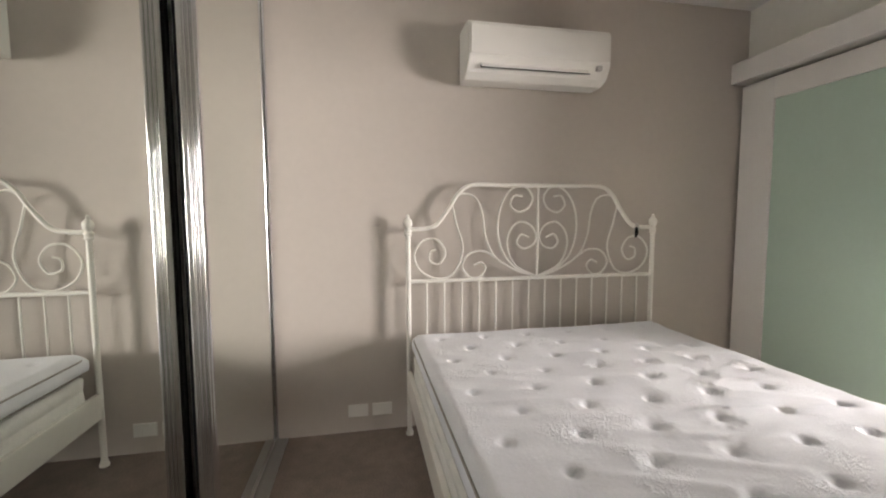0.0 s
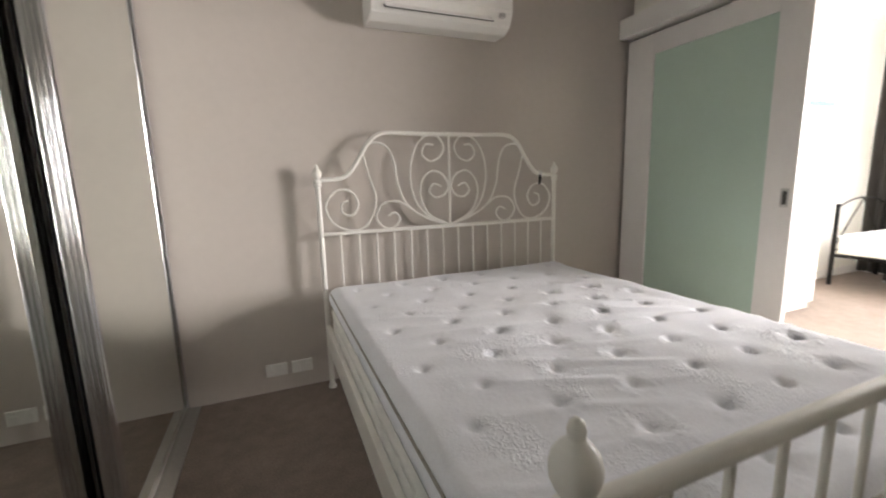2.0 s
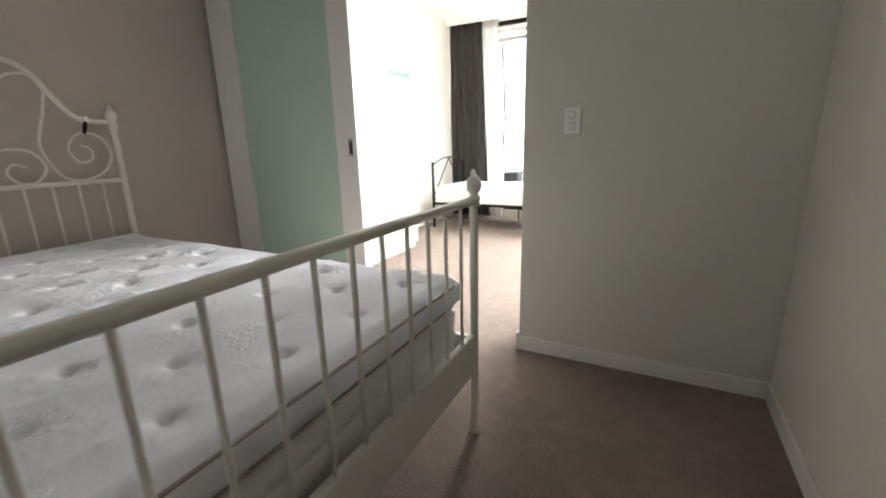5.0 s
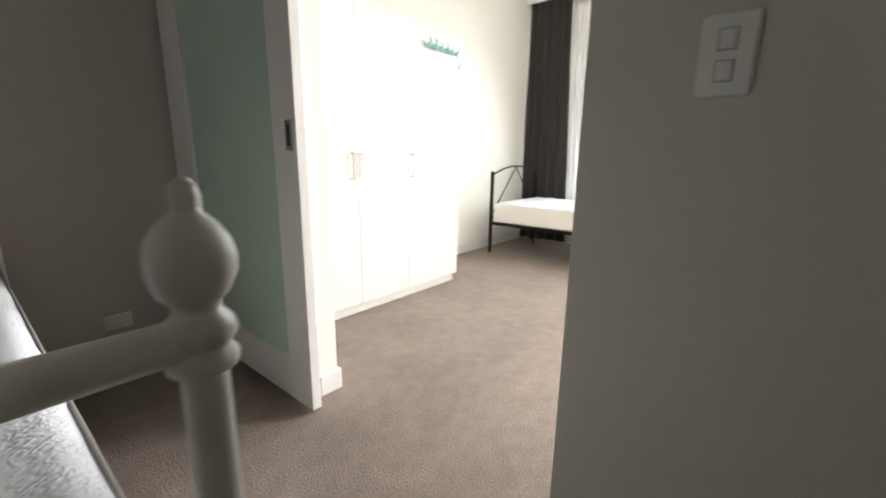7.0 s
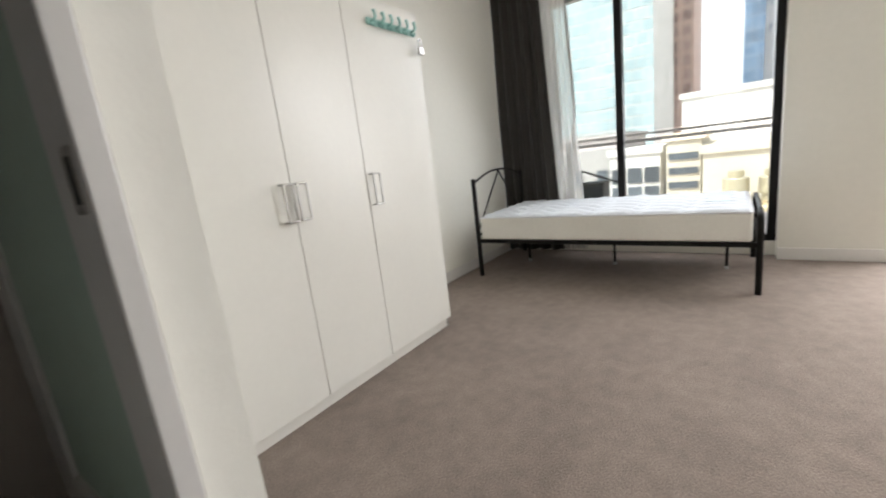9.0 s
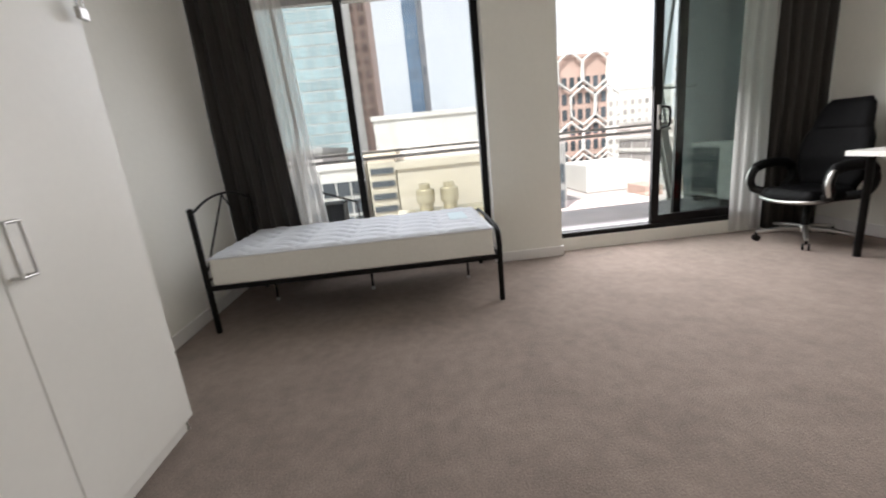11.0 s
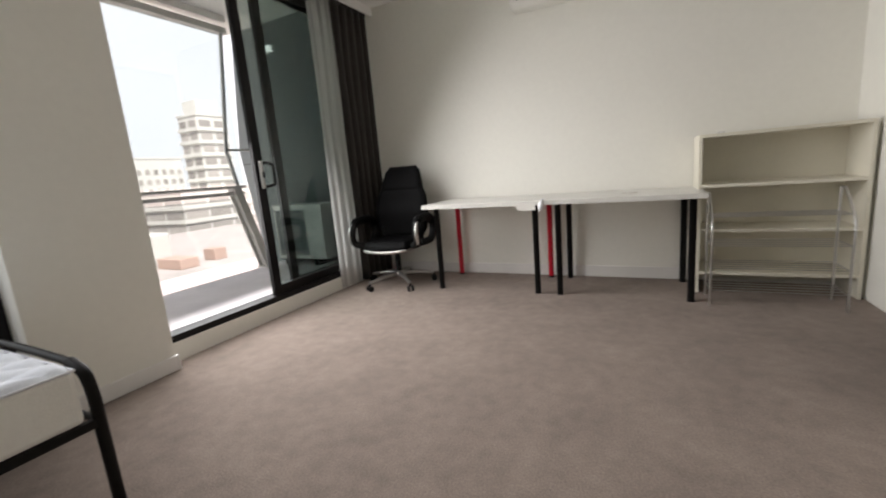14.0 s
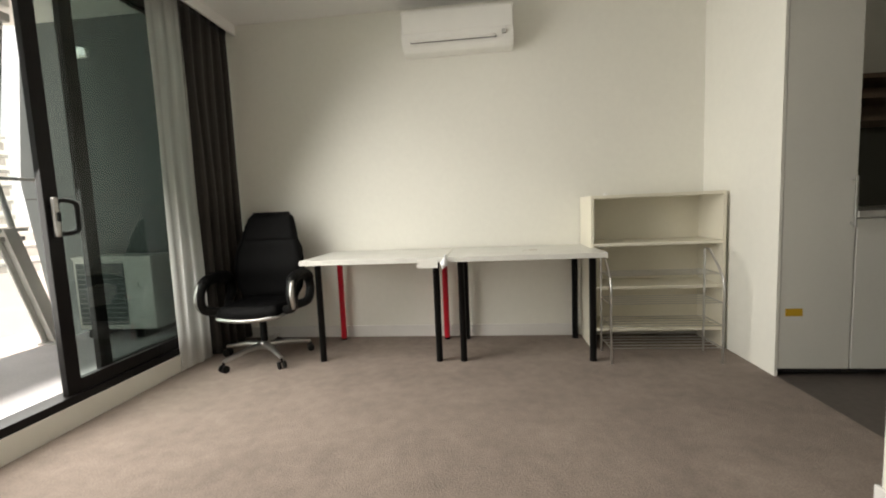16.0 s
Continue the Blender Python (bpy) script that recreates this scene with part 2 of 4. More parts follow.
def thing(name, at, label, category, group="", turn=0.0):
    ob = new(name)
    ob.empty_display_size = 0.1
    ob.matrix_basis = pose(*at, 0, 0, turn)
    return tagged(ob, label, category, group)


def solid(name, bm, mat, label, category, group="", kind=""):
    """A thing of one mesh, in world places."""
    return tagged(finish(name, bm, mat), label, category, group, kind)


def structure(name, bm, mat, label="", category=""):
    return tagged(finish(name, bm, mat), label, category, "", "structure")


# ---- plan ----
HB, NORTH, SOUTH, CEIL = 2.21, 2.28, -3.03, 2.70      # bedroom back wall, living north wall, south wall, ceiling
MIRROR_X, PART_IN, PART_OUT, WIN = -0.36, 2.64, 2.93, 6.45
BED_S = -0.96                                          # bedroom south wall
BALC, END_Y = 7.75, -3.10

structure("floor", boxes((-1.1, PART_IN, BED_S, NORTH, -0.12, 0), (PART_IN, WIN, SOUTH, NORTH, -0.12, 0), (2.52, PART_IN, SOUTH, BED_S, -0.12, 0)), CARPET, "worn brown wall-to-wall carpet with faint stains", "carpet")
structure("floor_kitchen", boxes((-1.1, 2.52, SOUTH, BED_S, -0.12, -0.004)), KITCHEN_FLOOR, "dark smooth kitchen floor beside the carpet", "floor")
structure("ceiling", boxes((-1.1, WIN + 0.12, SOUTH - 0.1, NORTH + 0.1, CEIL, CEIL + 0.36)), CEILING_PAINT, "plain white painted ceiling", "ceiling")
structure("ceiling_bedroom", boxes((MIRROR_X + 0.069, PART_IN + 0.001, BED_S - 0.001, 0.09, 2.625, 2.699), (MIRROR_X + 0.069, 2.701, 0.09, HB + 0.001, 2.625, 2.699)), CEILING_PAINT, "plain white lowered bedroom ceiling", "ceiling")
structure("wall_north_bedroom", boxes((-1.1, 2.70, HB, NORTH + 0.1, 0, CEIL)), TAUPE_PAINT, "taupe painted wall behind the double bed", "wall")
structure("wall_north_living", boxes((2.70, WIN + 0.12, NORTH, NORTH + 0.1, 0, CEIL)), WHITE_PAINT, "white painted wall behind the wardrobe", "wall")
structure("wall_west", boxes((-1.2, -1.1, SOUTH, NORTH + 0.1, -0.1, CEIL)), WHITE_PAINT, "plain white wall", "wall")
structure("wall_south", boxes((-1.2, WIN + 0.12, SOUTH - 0.1, SOUTH, -0.1, CEIL)), WHITE_PAINT, "white painted wall behind the desks", "wall")
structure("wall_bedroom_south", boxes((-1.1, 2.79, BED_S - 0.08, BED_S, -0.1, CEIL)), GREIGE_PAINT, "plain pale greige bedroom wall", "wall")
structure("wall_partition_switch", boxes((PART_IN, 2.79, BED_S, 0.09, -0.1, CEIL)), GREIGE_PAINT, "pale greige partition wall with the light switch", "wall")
structure("wall_partition_living", boxes((2.79, PART_OUT, BED_S - 0.08, 0.09, -0.1, CEIL)), WHITE_PAINT, "white living room side of the partition wall", "wall")
structure("wall_partition_nib", boxes((2.70, 2.81, 1.14, NORTH, -0.1, CEIL)), WHITE_PAINT, "white wall nib beside the sliding door", "wall")
structure("wall_partition_header", boxes((2.70, 2.81, 0.09, 1.14, 2.16, CEIL)), WHITE_PAINT, "white wall above the bedroom opening", "wall")
structure("wall_kitchen_side", boxes((2.519, 2.536, SOUTH, -2.178, -0.1, CEIL)), WHITE_PAINT, "white end wall beside the kitchen cabinets", "wall")

# the window wall, with its pillar, upstands and head
structure("wall_window_pillar", boxes((6.31, WIN + 0.12, -0.57, 0.03, -0.1, CEIL)), WHITE_PAINT, "white pillar between the windows", "pillar")
structure("wall_window_upstand", boxes((WIN - 0.02, WIN + 0.12, 0.03, NORTH, -0.1, 0.11), (WIN - 0.02, WIN + 0.12, SOUTH, -0.57, -0.1, 0.12)), WHITE_PAINT, "low white upstand under the windows", "wall")
structure("wall_window_head", boxes((WIN, WIN + 0.12, 0.03, NORTH, 2.62, CEIL), (WIN, WIN + 0.12, SOUTH, -0.57, 2.62, CEIL)), WHITE_PAINT, "white wall strip over the windows", "wall")
structure("curtain_pelmet", boxes((6.29, 6.31, 0.03, NORTH, 2.62, CEIL), (6.29, 6.31, SOUTH, 0.03, 2.62, CEIL)), CEILING_PAINT, "white pelmet hiding the curtain tracks", "pelmet")


def skirting(name, rows):
    structure(name, boxes(*rows, bevel=0.004), TRIM_PAINT, "white painted skirting board", "baseboard")


skirting("baseboard_bedroom", [(PART_IN - 0.014, PART_IN, BED_S + 0.015, 0.09, 0, 0.075), (-0.36, PART_IN, BED_S, BED_S + 0.014, 0, 0.075)])
skirting("baseboard_partition", [(PART_IN - 0.014, PART_OUT + 0.014, 0.09, 0.104, 0, 0.09), (PART_OUT, PART_OUT + 0.014, BED_S - 0.094, 0.089, 0, 0.09), (2.72, 2.824, 1.126, 1.14, 0, 0.09), (2.81, 2.824, 1.141, 1.75, 0, 0.09)])
skirting("baseboard_living", [(4.45, WIN - 0.03, NORTH - 0.014, NORTH, 0, 0.09), (3.50, 6.42, SOUTH, SOUTH + 0.014, 0, 0.10), (6.296, 6.31, -0.57, 0.03, 0, 0.09), (6.296, WIN - 0.021, -0.584, -0.57, 0, 0.09)])


# ---- bedroom: mirror wardrobe, sliding door ----
def mirror_door(y0, y1, x):
    """One sliding mirror panel with its chrome stiles and rails; x is its mirror face."""
    d = thing("mirror_door", (x, (y0 + y1) / 2, 0.012), "tall sliding wardrobe door of plain mirror in a chrome frame", "wardrobe door", "mirror wardrobe doors")
    h, w = 2.50, (y1 - y0) / 2
    part("mirror_panel", box(bmesh.new(), -0.008, 0, -w + 0.02, w - 0.02, 0.03, h - 0.03), MIRROR, d, "clear mirror glass")
    for s, wide, deep in ((-1, 0.014, 0.038), (1, 0.010, 0.014)):
        stile = part("stile", boxes((-0.018, deep, s * w - wide, s * w + wide, 0, h), bevel=0.0075), STILE, d, "polished chrome stile")
        if s < 0:
            for x in (0.004, 0.016, 0.028):
                part("rib", tube(bmesh.new(), [(x, -w - wide, 0.002), (x, -w - wide, h - 0.002)], 0.0045, 8), CHROME, stile)
    part("felt_strip", boxes((-0.026, -0.0185, -w - 0.010, -w + 0.012, 0, h)), BLACK_PLASTIC, d, "black felt strip behind the stile")
    for z in (0.0, h - 0.035):
        part("rail", boxes((-0.018, 0.010, -w + 0.019, w - 0.019, z, z + 0.035), bevel=0.003), CHROME, d)
    return d


mirror_door(-0.50, 1.185, MIRROR_X - 0.036)
mirror_door(1.17, HB - 0.03, MIRROR_X)
structure("wardrobe_floor_track", boxes((MIRROR_X - 0.04, MIRROR_X + 0.06, BED_S, HB - 0.014, 0, 0.010)), BRUSHED, "low metal floor track of the mirror doors", "track")
structure("wardrobe_bulkhead", boxes((MIRROR_X - 0.08, MIRROR_X + 0.07, BED_S, HB, 2.53, CEIL)), WHITE_PAINT, "white wall above the mirror doors", "wall")
structure("wardrobe_end_wall", boxes((-1.1, MIRROR_X + 0.07, BED_S, -0.55, 0, 2.53)), WHITE_PAINT, "white wall beside the mirror doors", "wall")


def sliding_door():
    d = thing("door_sliding", (2.65, 1.62, 0.015), "white framed sliding door with green frosted glass, slid open", "sliding door")
    tagged(d, kind="structure")
    y0, y1, h = -0.57, 0.555, 2.10
    g0, g1, gz0, gz1 = -0.42, 0.335, 0.175, 1.97
    part("stile", boxes((-0.02, 0.02, y0, g0, 0, h), bevel=0.003), TRIM_PAINT, d)
    part("stile", boxes((-0.02, 0.02, g1, y1, 0, h), bevel=0.003), TRIM_PAINT, d)
    part("rail", boxes((-0.0195, 0.0195, g0, g1, 0, gz0), bevel=0.003), TRIM_PAINT, d)
    part("rail", boxes((-0.0195, 0.0195, g0, g1, gz1, h), bevel=0.003), TRIM_PAINT, d)
    part("glass", boxes((-0.006, 0.006, g0 - 0.01, g1 + 0.01, gz0 - 0.01, gz1 + 0.01)), FROSTED, d, "pale green frosted glass panel")
    pull = part("pull", boxes((-0.023, -0.0185, -0.548, -0.512, 0.975, 1.075), bevel=0.006), BRUSHED, d, "flush metal finger pull")
    part("recess", boxes((-0.0245, -0.0225, -0.540, -0.520, 0.99, 1.06)), DARK_PLASTIC, pull)


sliding_door()
structure("door_track_pelmet", boxes((2.57, 2.70, -0.10, HB, 2.14, 2.27), bevel=0.004), TRIM_PAINT, "white boxed track above the sliding door", "door track")


# ---- bedroom: double bed ----
def finial(bm, x, y, z):
    lathe(bm, [(0.014, 0), (0.021, 0.003), (0.022, 0.010), (0.017, 0.016), (0.018, 0.019), (0.022, 0.024), (0.021, 0.033), (0.014, 0.040), (0.014, 0.046), (0.020, 0.052), (0.025, 0.064),
               (0.0255, 0.074), (0.023, 0.086), (0.016, 0.096), (0.009, 0.102), (0.0085, 0.106), (0.0095, 0.111), (0.007, 0.119), (0.002, 0.123)], x, y, z)


def bed_post(bed, x, y, height):
    p = part("post", lathe(bmesh.new(), [(0.022, 0), (0.023, 0.012), (0.015, 0.02), (0.019, 0.026), (0.014, 0.034), (0.0142, 0.06), (0.0142, height * 0.5), (0.0142, height - 0.122)], x, y, 0, 14), BED_METAL, bed)
    bm = bmesh.new()
    finial(bm, x, y, height - 0.124)
    part("finial", bm, BED_METAL, p, "turned knob with rings")


def double_bed():
    bed = thing("double_bed", (1.17, 0, 0), "white metal double bed with scrolled headboard and barred footboard", "bed")
    head, foot, half, mid, top = 2.12, 0.05, 0.78, 0.90, 1.452
    for s in (-1, 1):
        bed_post(bed, s * half, head, 1.285)
        bed_post(bed, s * half, foot, 0.966)
        part("side_rail", boxes((s * half - 0.012, s * half + 0.012, foot + 0.015, head - 0.015, 0.255, 0.385), bevel=0.004), BED_METAL, bed)
        part("inner_ledge", boxes((s * (half - 0.03) - 0.018, s * (half - 0.03) + 0.018, foot + 0.02, head - 0.02, 0.30, 0.306)), BED_METAL, bed)
    # headboard
    arch = [(-half, 1.20), (-0.70, 1.20), (-0.62, 1.222), (-0.545, 1.315), (-0.485, 1.405), (-0.40, top), (-0.2, top), (0.2, top), (0.40, top), (0.485, 1.405), (0.545, 1.315), (0.62, 1.222), (0.70, 1.20), (half, 1.20)]
    part("arch", tube(bmesh.new(), [(x, head, z) for x, z in [(-half, 1.20), *[(p.x, p.y) for p in smooth_path([(a, b, 0) for a, b in arch])], (half, 1.20)][1:-1]], 0.0125, 10), BED_METAL, bed)
    part("mid_rail", tube(bmesh.new(), [(-half, head, mid), (half, head, mid)], 0.0115), BED_METAL, bed)
    part("low_rail", tube(bmesh.new(), [(-half, head, 0.34), (half, head, 0.34)], 0.0115), BED_METAL, bed)
    part("centre_bar", tube(bmesh.new(), [(0, head, mid), (0, head, top)], 0.008), BED_METAL, bed)
    for k in range(14):
        x = -half + (k + 1) * 2 * half / 15
        part("bar", tube(bmesh.new(), [(x, head, 0.34), (x, head, mid)], 0.0058), BED_METAL, bed)
    scrolls = {
        "side_scroll": [(0.53, 0.46), (0.50, 0.33), (0.462, 0.18), (0.515, 0.045), (0.61, 0.012), (0.71, 0.06), (0.745, 0.155), (0.69, 0.235), (0.61, 0.235), (0.565, 0.165), (0.60, 0.10), (0.655, 0.115), (0.655, 0.165), (0.62, 0.18)],
        "shoulder_scroll": [(0.53, 0.46), (0.465, 0.50), (0.385, 0.475), (0.345, 0.385), (0.325, 0.25), (0.265, 0.13), (0.14, 0.05), (0.0, 0.006)],
        "low_scroll": [(0.255, 0.12), (0.33, 0.165), (0.42, 0.155), (0.465, 0.085), (0.425, 0.02), (0.365, 0.014), (0.325, 0.06), (0.35, 0.10), (0.395, 0.085)],
        "lyre_scroll": [(0.10, 0.49), (0.15, 0.49), (0.172, 0.435), (0.125, 0.395), (0.06, 0.42), (0.035, 0.485), (0.085, 0.545), (0.165, 0.53), (0.23, 0.44), (0.252, 0.30), (0.22, 0.16), (0.135, 0.06), (0.0, 0.006)],
        "heart_scroll": [(0.055, 0.245), (0.105, 0.26), (0.132, 0.215), (0.095, 0.178), (0.035, 0.195), (0.010, 0.25), (0.045, 0.315), (0.12, 0.335), (0.18, 0.275), (0.19, 0.18), (0.135, 0.075), (0.0, 0.006)],
    }
    for name, line in scrolls.items():
        for s in (-1, 1):
            part(name, tube(bmesh.new(), [(p.x, head, p.z) for p in smooth_path([(s * a, 0, mid + b) for a, b in line], 7)], 0.0062, 7), BED_METAL, bed)
    # footboard
    part("foot_rail", tube(bmesh.new(), [(-half + 0.012, foot, 0.865), (half - 0.012, foot, 0.865)], 0.0138, 12), BED_METAL, bed)
    for k in range(14):
        x = -half + 0.124 + k * 0.1025
        part("bar", tube(bmesh.new(), [(x, foot, 0.38), (x, foot, 0.865)], 0.006), BED_METAL, bed)
    part("foot_panel", boxes((-half + 0.015, half - 0.015, foot - 0.012, foot + 0.012, 0.255, 0.40), bevel=0.004), BED_METAL, bed)
    for k in range(14):
        y = 0.16 + k * 0.145
        part("slat", boxes((-half + 0.04, half - 0.04, y - 0.035, y + 0.035, 0.3065, 0.325)), LAMINATE, bed)


double_bed()


def tufted_mattress():
    """Pillow-top mattress: a dimpled quilted top, two rolls of piping and a quilted border."""
    w, d, z0, z1, ztop = 0.760, 0.985, 0.326, 0.508, 0.612
    m = thing("double_mattress", (1.17, 1.085, 0), "bare white tufted pillow-top mattress with grey piping", "mattress")
    tufts = [(-w + 0.13 + i * 0.247 + (0.12 if j % 2 else 0), -d + 0.12 + j * 0.172) for j in range(11) for i in range(6 if j % 2 else 7)]
    tufts = [(a, b) for a, b in tufts if abs(a) < w - 0.08]
    nx, ny = 200, 264
    spots = np.array(tufts)
    bm = bmesh.new()
    grid = []
    for j in range(ny + 1):
        row = []
        for i in range(nx + 1):
            x, y = (2 * i / nx - 1) * w, (2 * j / ny - 1) * d
            edge = min(w - abs(x), d - abs(y))
            z = ztop - 0.030 * max(0, 1 - edge / 0.045) ** 2.2
            near = float(((spots - (x, y)) ** 2).sum(1).min()) if edge > 0.02 else 1
            r = math.sqrt(near)
            z -= 0.017 * math.exp(-near / 0.00034) + 0.004 * math.exp(-near / 0.0028)
            petal = math.exp(-((r - 0.062) / 0.026) ** 2) * max(0.0, noise.noise((x * 2.1 + 9, y * 2.3, 4)) + 0.32)
            z += 0.009 * petal * abs(noise.noise((x * 48, y * 48, 0)))
            z += 0.0035 * noise.noise((x * 7, y * 9, 0)) + 0.007 * noise.noise((x * 2.3, y * 2.9, 3))
            crease = noise.noise((x * 1.2 - y * 0.6 + 2, y * 7.5 + x * 2.2, 5))
            z += 0.032 * (0.35 - abs(crease)) * max(0.0, noise.noise((x * 1.7 + 5, y * 1.9, 1)) + 0.25) if abs(crease) < 0.35 else 0.0
            row.append(bm.verts.new((x, y, z)))
        grid.append(row)
    for a, b in zip(grid, grid[1:]):
        for i in range(nx):
            bm.faces.new((a[i], a[i + 1], b[i + 1], b[i])).smooth = True
    rim = [grid[0][i] for i in range(nx + 1)] + [grid[j][nx] for j in range(1, ny + 1)] + [grid[ny][i] for i in range(nx - 1, -1, -1)] + [grid[j][0] for j in range(ny - 1, 0, -1)]
    last = rim
    for k, (grow, z) in enumerate(((0.007, 0.572), (0.009, 0.545), (0.006, 0.522), (-0.012, 0.512))):
        ring = [bm.verts.new((v.co.x * (1 + grow / w), v.co.y * (1 + grow / d), z)) for v in rim]
        for i in range(len(ring)):
            n = (i + 1) % len(ring)
            bm.faces.new((last[i], last[n], ring[n], ring[i])).smooth = True
        last = ring
    part("pillow_top", bm, TICKING, m, "white quilted top with tufted dimples")
    for k, (a, b) in enumerate(tufts):
        p = bmesh.new()
        lathe(p, [(0.016, 0), (0.017, 0.003), (0.013, 0.005), (0.009, 0.0052), (0.006, 0.002), (0.002, 0.0015)], a, b, ztop - 0.027, 8)
        part("tuft_button", p, PIPING, m)
    # border with soft upright quilting
    bm = bmesh.new()
    r, line = 0.06, []
    for cx, cy, a0 in ((w - r, d - r, 0), (-w + r, d - r, 90), (-w + r, -d + r, 180), (w - r, -d + r, 270)):
        for k in range(7):
            a = radians(a0 + 15 * k)
            line.append(Vector((cx + r * math.cos(a), cy + r * math.sin(a), 0)))
    fine = []
    for a, b in zip(line, line[1:] + line[:1]):
        n = max(1, int((b - a).length / 0.02))
        fine += [a.lerp(b, k / n) for k in range(n)]
    rings = []
    for z, puff in ((z0, -0.012), (z0 + 0.02, 0.0), (z0 + 0.06, 0.008), (z0 + 0.10, 0.004), (z0 + 0.105, -0.004), (z0 + 0.11, 0.004), (z0 + 0.16, 0.009), (z1 - 0.02, 0.0), (z1 - 0.01, -0.006)):
        ring, run = [], 0.0
        for i, q in enumerate(fine):
            run += (q - fine[i - 1]).length
            out = q.normalized()
            g = puff - 0.010 * max(0, math.cos(run * 2 * math.pi / 0.15)) ** 18
            ring.append(bm.verts.new((q.x + out.x * g, q.y + out.y * g, z)))
        rings.append(ring)
    for a, b in zip(rings, rings[1:]):
        for i in range(len(a)):
            n = (i + 1) % len(a)
            bm.faces.new((a[i], a[n], b[n], b[i])).smooth = True
    bm.faces.new(list(reversed(rings[0])))
    bm.faces.new(rings[-1])
    part("border", bm, TICKING_SIDE, m, "pale grey-beige quilted border")
    for z, g in ((0.582, 0.004), (0.514, 0.0), (0.335, 0.0)):
        part("piping", tube(bmesh.new(), [(q.x * (1 + g / w), q.y * (1 + g / d), z) for q in line], 0.0042, 6, True), PIPING, m)


tufted_mattress()


def clip_lamp():
    c = thing("clamp", (1.83, 2.115, 1.17), "small dark metal clamp hanging on the headboard", "clamp")
    part("jaw", boxes((-0.012, 0.012, -0.012, 0.012, 0.012, 0.055), bevel=0.004), BRUSHED, c, "shiny metal jaw")
    part("grip", tube(bmesh.new(), [(0.0, 0, 0.03), (-0.02, -0.03, 0.0), (-0.035, -0.045, -0.03)], [0.008, 0.011, 0.007]), DARK_METAL, c, "dark handle")


clip_lamp()


# ---- wall fittings ----
def air_conditioner(at, turn, width, label):
    """A wall split unit: its back at local y = 0, its front towards -y."""
    ac = thing("air_conditioner", at, label, "air conditioner", "wall air conditioners", turn)
    w, h, d = width / 2, 0.295, 0.21
    profile = [(0, 0.0), (-0.12, 0.0), (-0.175, 0.03), (-0.205, 0.085), (-d, 0.10), (-d, 0.255), (-0.195, 0.285), (-0.15, h), (0, h)]
    bm = bmesh.new()
    ends = [[bm.verts.new((s * w, y, z)) for y, z in profile] for s in (-1, 1)]
    for k in range(len(profile)):
        n = (k + 1) % len(profile)
        bm.faces.new((ends[0][k], ends[0][n], ends[1][n], ends[1][k]))
    bm.faces.new(ends[0]), bm.faces.new(list(reversed(ends[1])))
    bmesh.ops.recalc_face_normals(bm, faces=bm.faces)
    bmesh.ops.bevel(bm, geom=[e for e in bm.edges], offset=0.006, segments=2, affect="EDGES")
    part("body", bm, PLASTIC, ac)
    part("front_panel", boxes((-w + 0.012, w - 0.012, -d - 0.006, -d + 0.004, 0.108, 0.262), bevel=0.003), PLASTIC, ac)
    vent = part("vent", boxes((-w + 0.07, w - 0.13, -0.206, -0.150, 0.028, 0.034)), DARK_PLASTIC, ac, "dark air outlet slot")
    vent.data.transform(Matrix.Translation((0, -0.008, 0.03)) @ pose(0, -0.178, 0.031, 45) @ Matrix.Translation((0, 0.178, -0.031)))
    flap = part("flap", boxes((-w + 0.075, w - 0.135, -0.203, -0.155, 0.028, 0.033), bevel=0.002), PLASTIC, ac, "white louvre flap")
    flap.data.transform(Matrix.Translation((0, -0.018, 0.033)) @ pose(0, -0.178, 0.031, 52) @ Matrix.Translation((0, 0.178, -0.031)))
    part("receiver", boxes((w - 0.09, w - 0.06, -0.222, -0.195, 0.062, 0.088), bevel=0.003), GALV, ac, "small grey signal window")
    return ac


air_conditioner((1.13, HB, 2.03), 0, 0.84, "white wall air conditioner above the double bed")
air_conditioner((4.40, SOUTH, 2.305), 180, 0.85, "white wall air conditioner above the desks")


def power_point(at, turn, name="power_socket", label="white double power point low on the taupe wall"):
    p = thing(name, at, label, "power socket", "", turn)
    part("plate", boxes((-0.058, 0.058, -0.009, 0, -0.037, 0.037), bevel=0.003), PLASTIC, p)
    for s in (-1, 1):
        part("socket_face", boxes((s * 0.028 - 0.016, s * 0.028 + 0.016, -0.0115, -0.0085, -0.026, 0.012), bevel=0.001), PLASTIC, p)
        part("rocker", boxes((s * 0.028 - 0.006, s * 0.028 + 0.006, -0.014, -0.0088, 0.018, 0.030), bevel=0.001), PLASTIC, p)


power_point((0.095, HB, 0.13), 0)
power_point((0.235, HB, 0.13), 0)
power_point((2.30, HB, 0.165), 0)


def light_switch(at, turn):
    s = thing("light_switch", at, "white light switch plate on the partition wall", "light switch", "", turn)
    part("plate", boxes((-0.036, 0.036, -0.010, 0, -0.058, 0.058), bevel=0.004), PLASTIC, s)
    # thin grey plates behind the rockers, coloured as the shade in their gaps
    for z in (-0.022, 0.022):
        part("gap", boxes((-0.013, 0.013, -0.0105, -0.0095, z - 0.016, z + 0.016)), GALV, s, "grey shadow gap round the rocker")
    for z in (-0.022, 0.022):
        part("rocker", boxes((-0.0105, 0.0105, -0.016, -0.0098, z - 0.0135, z + 0.0135), bevel=0.002), PLASTIC, s)


light_switch((PART_IN, -0.125, 1.13), -90)


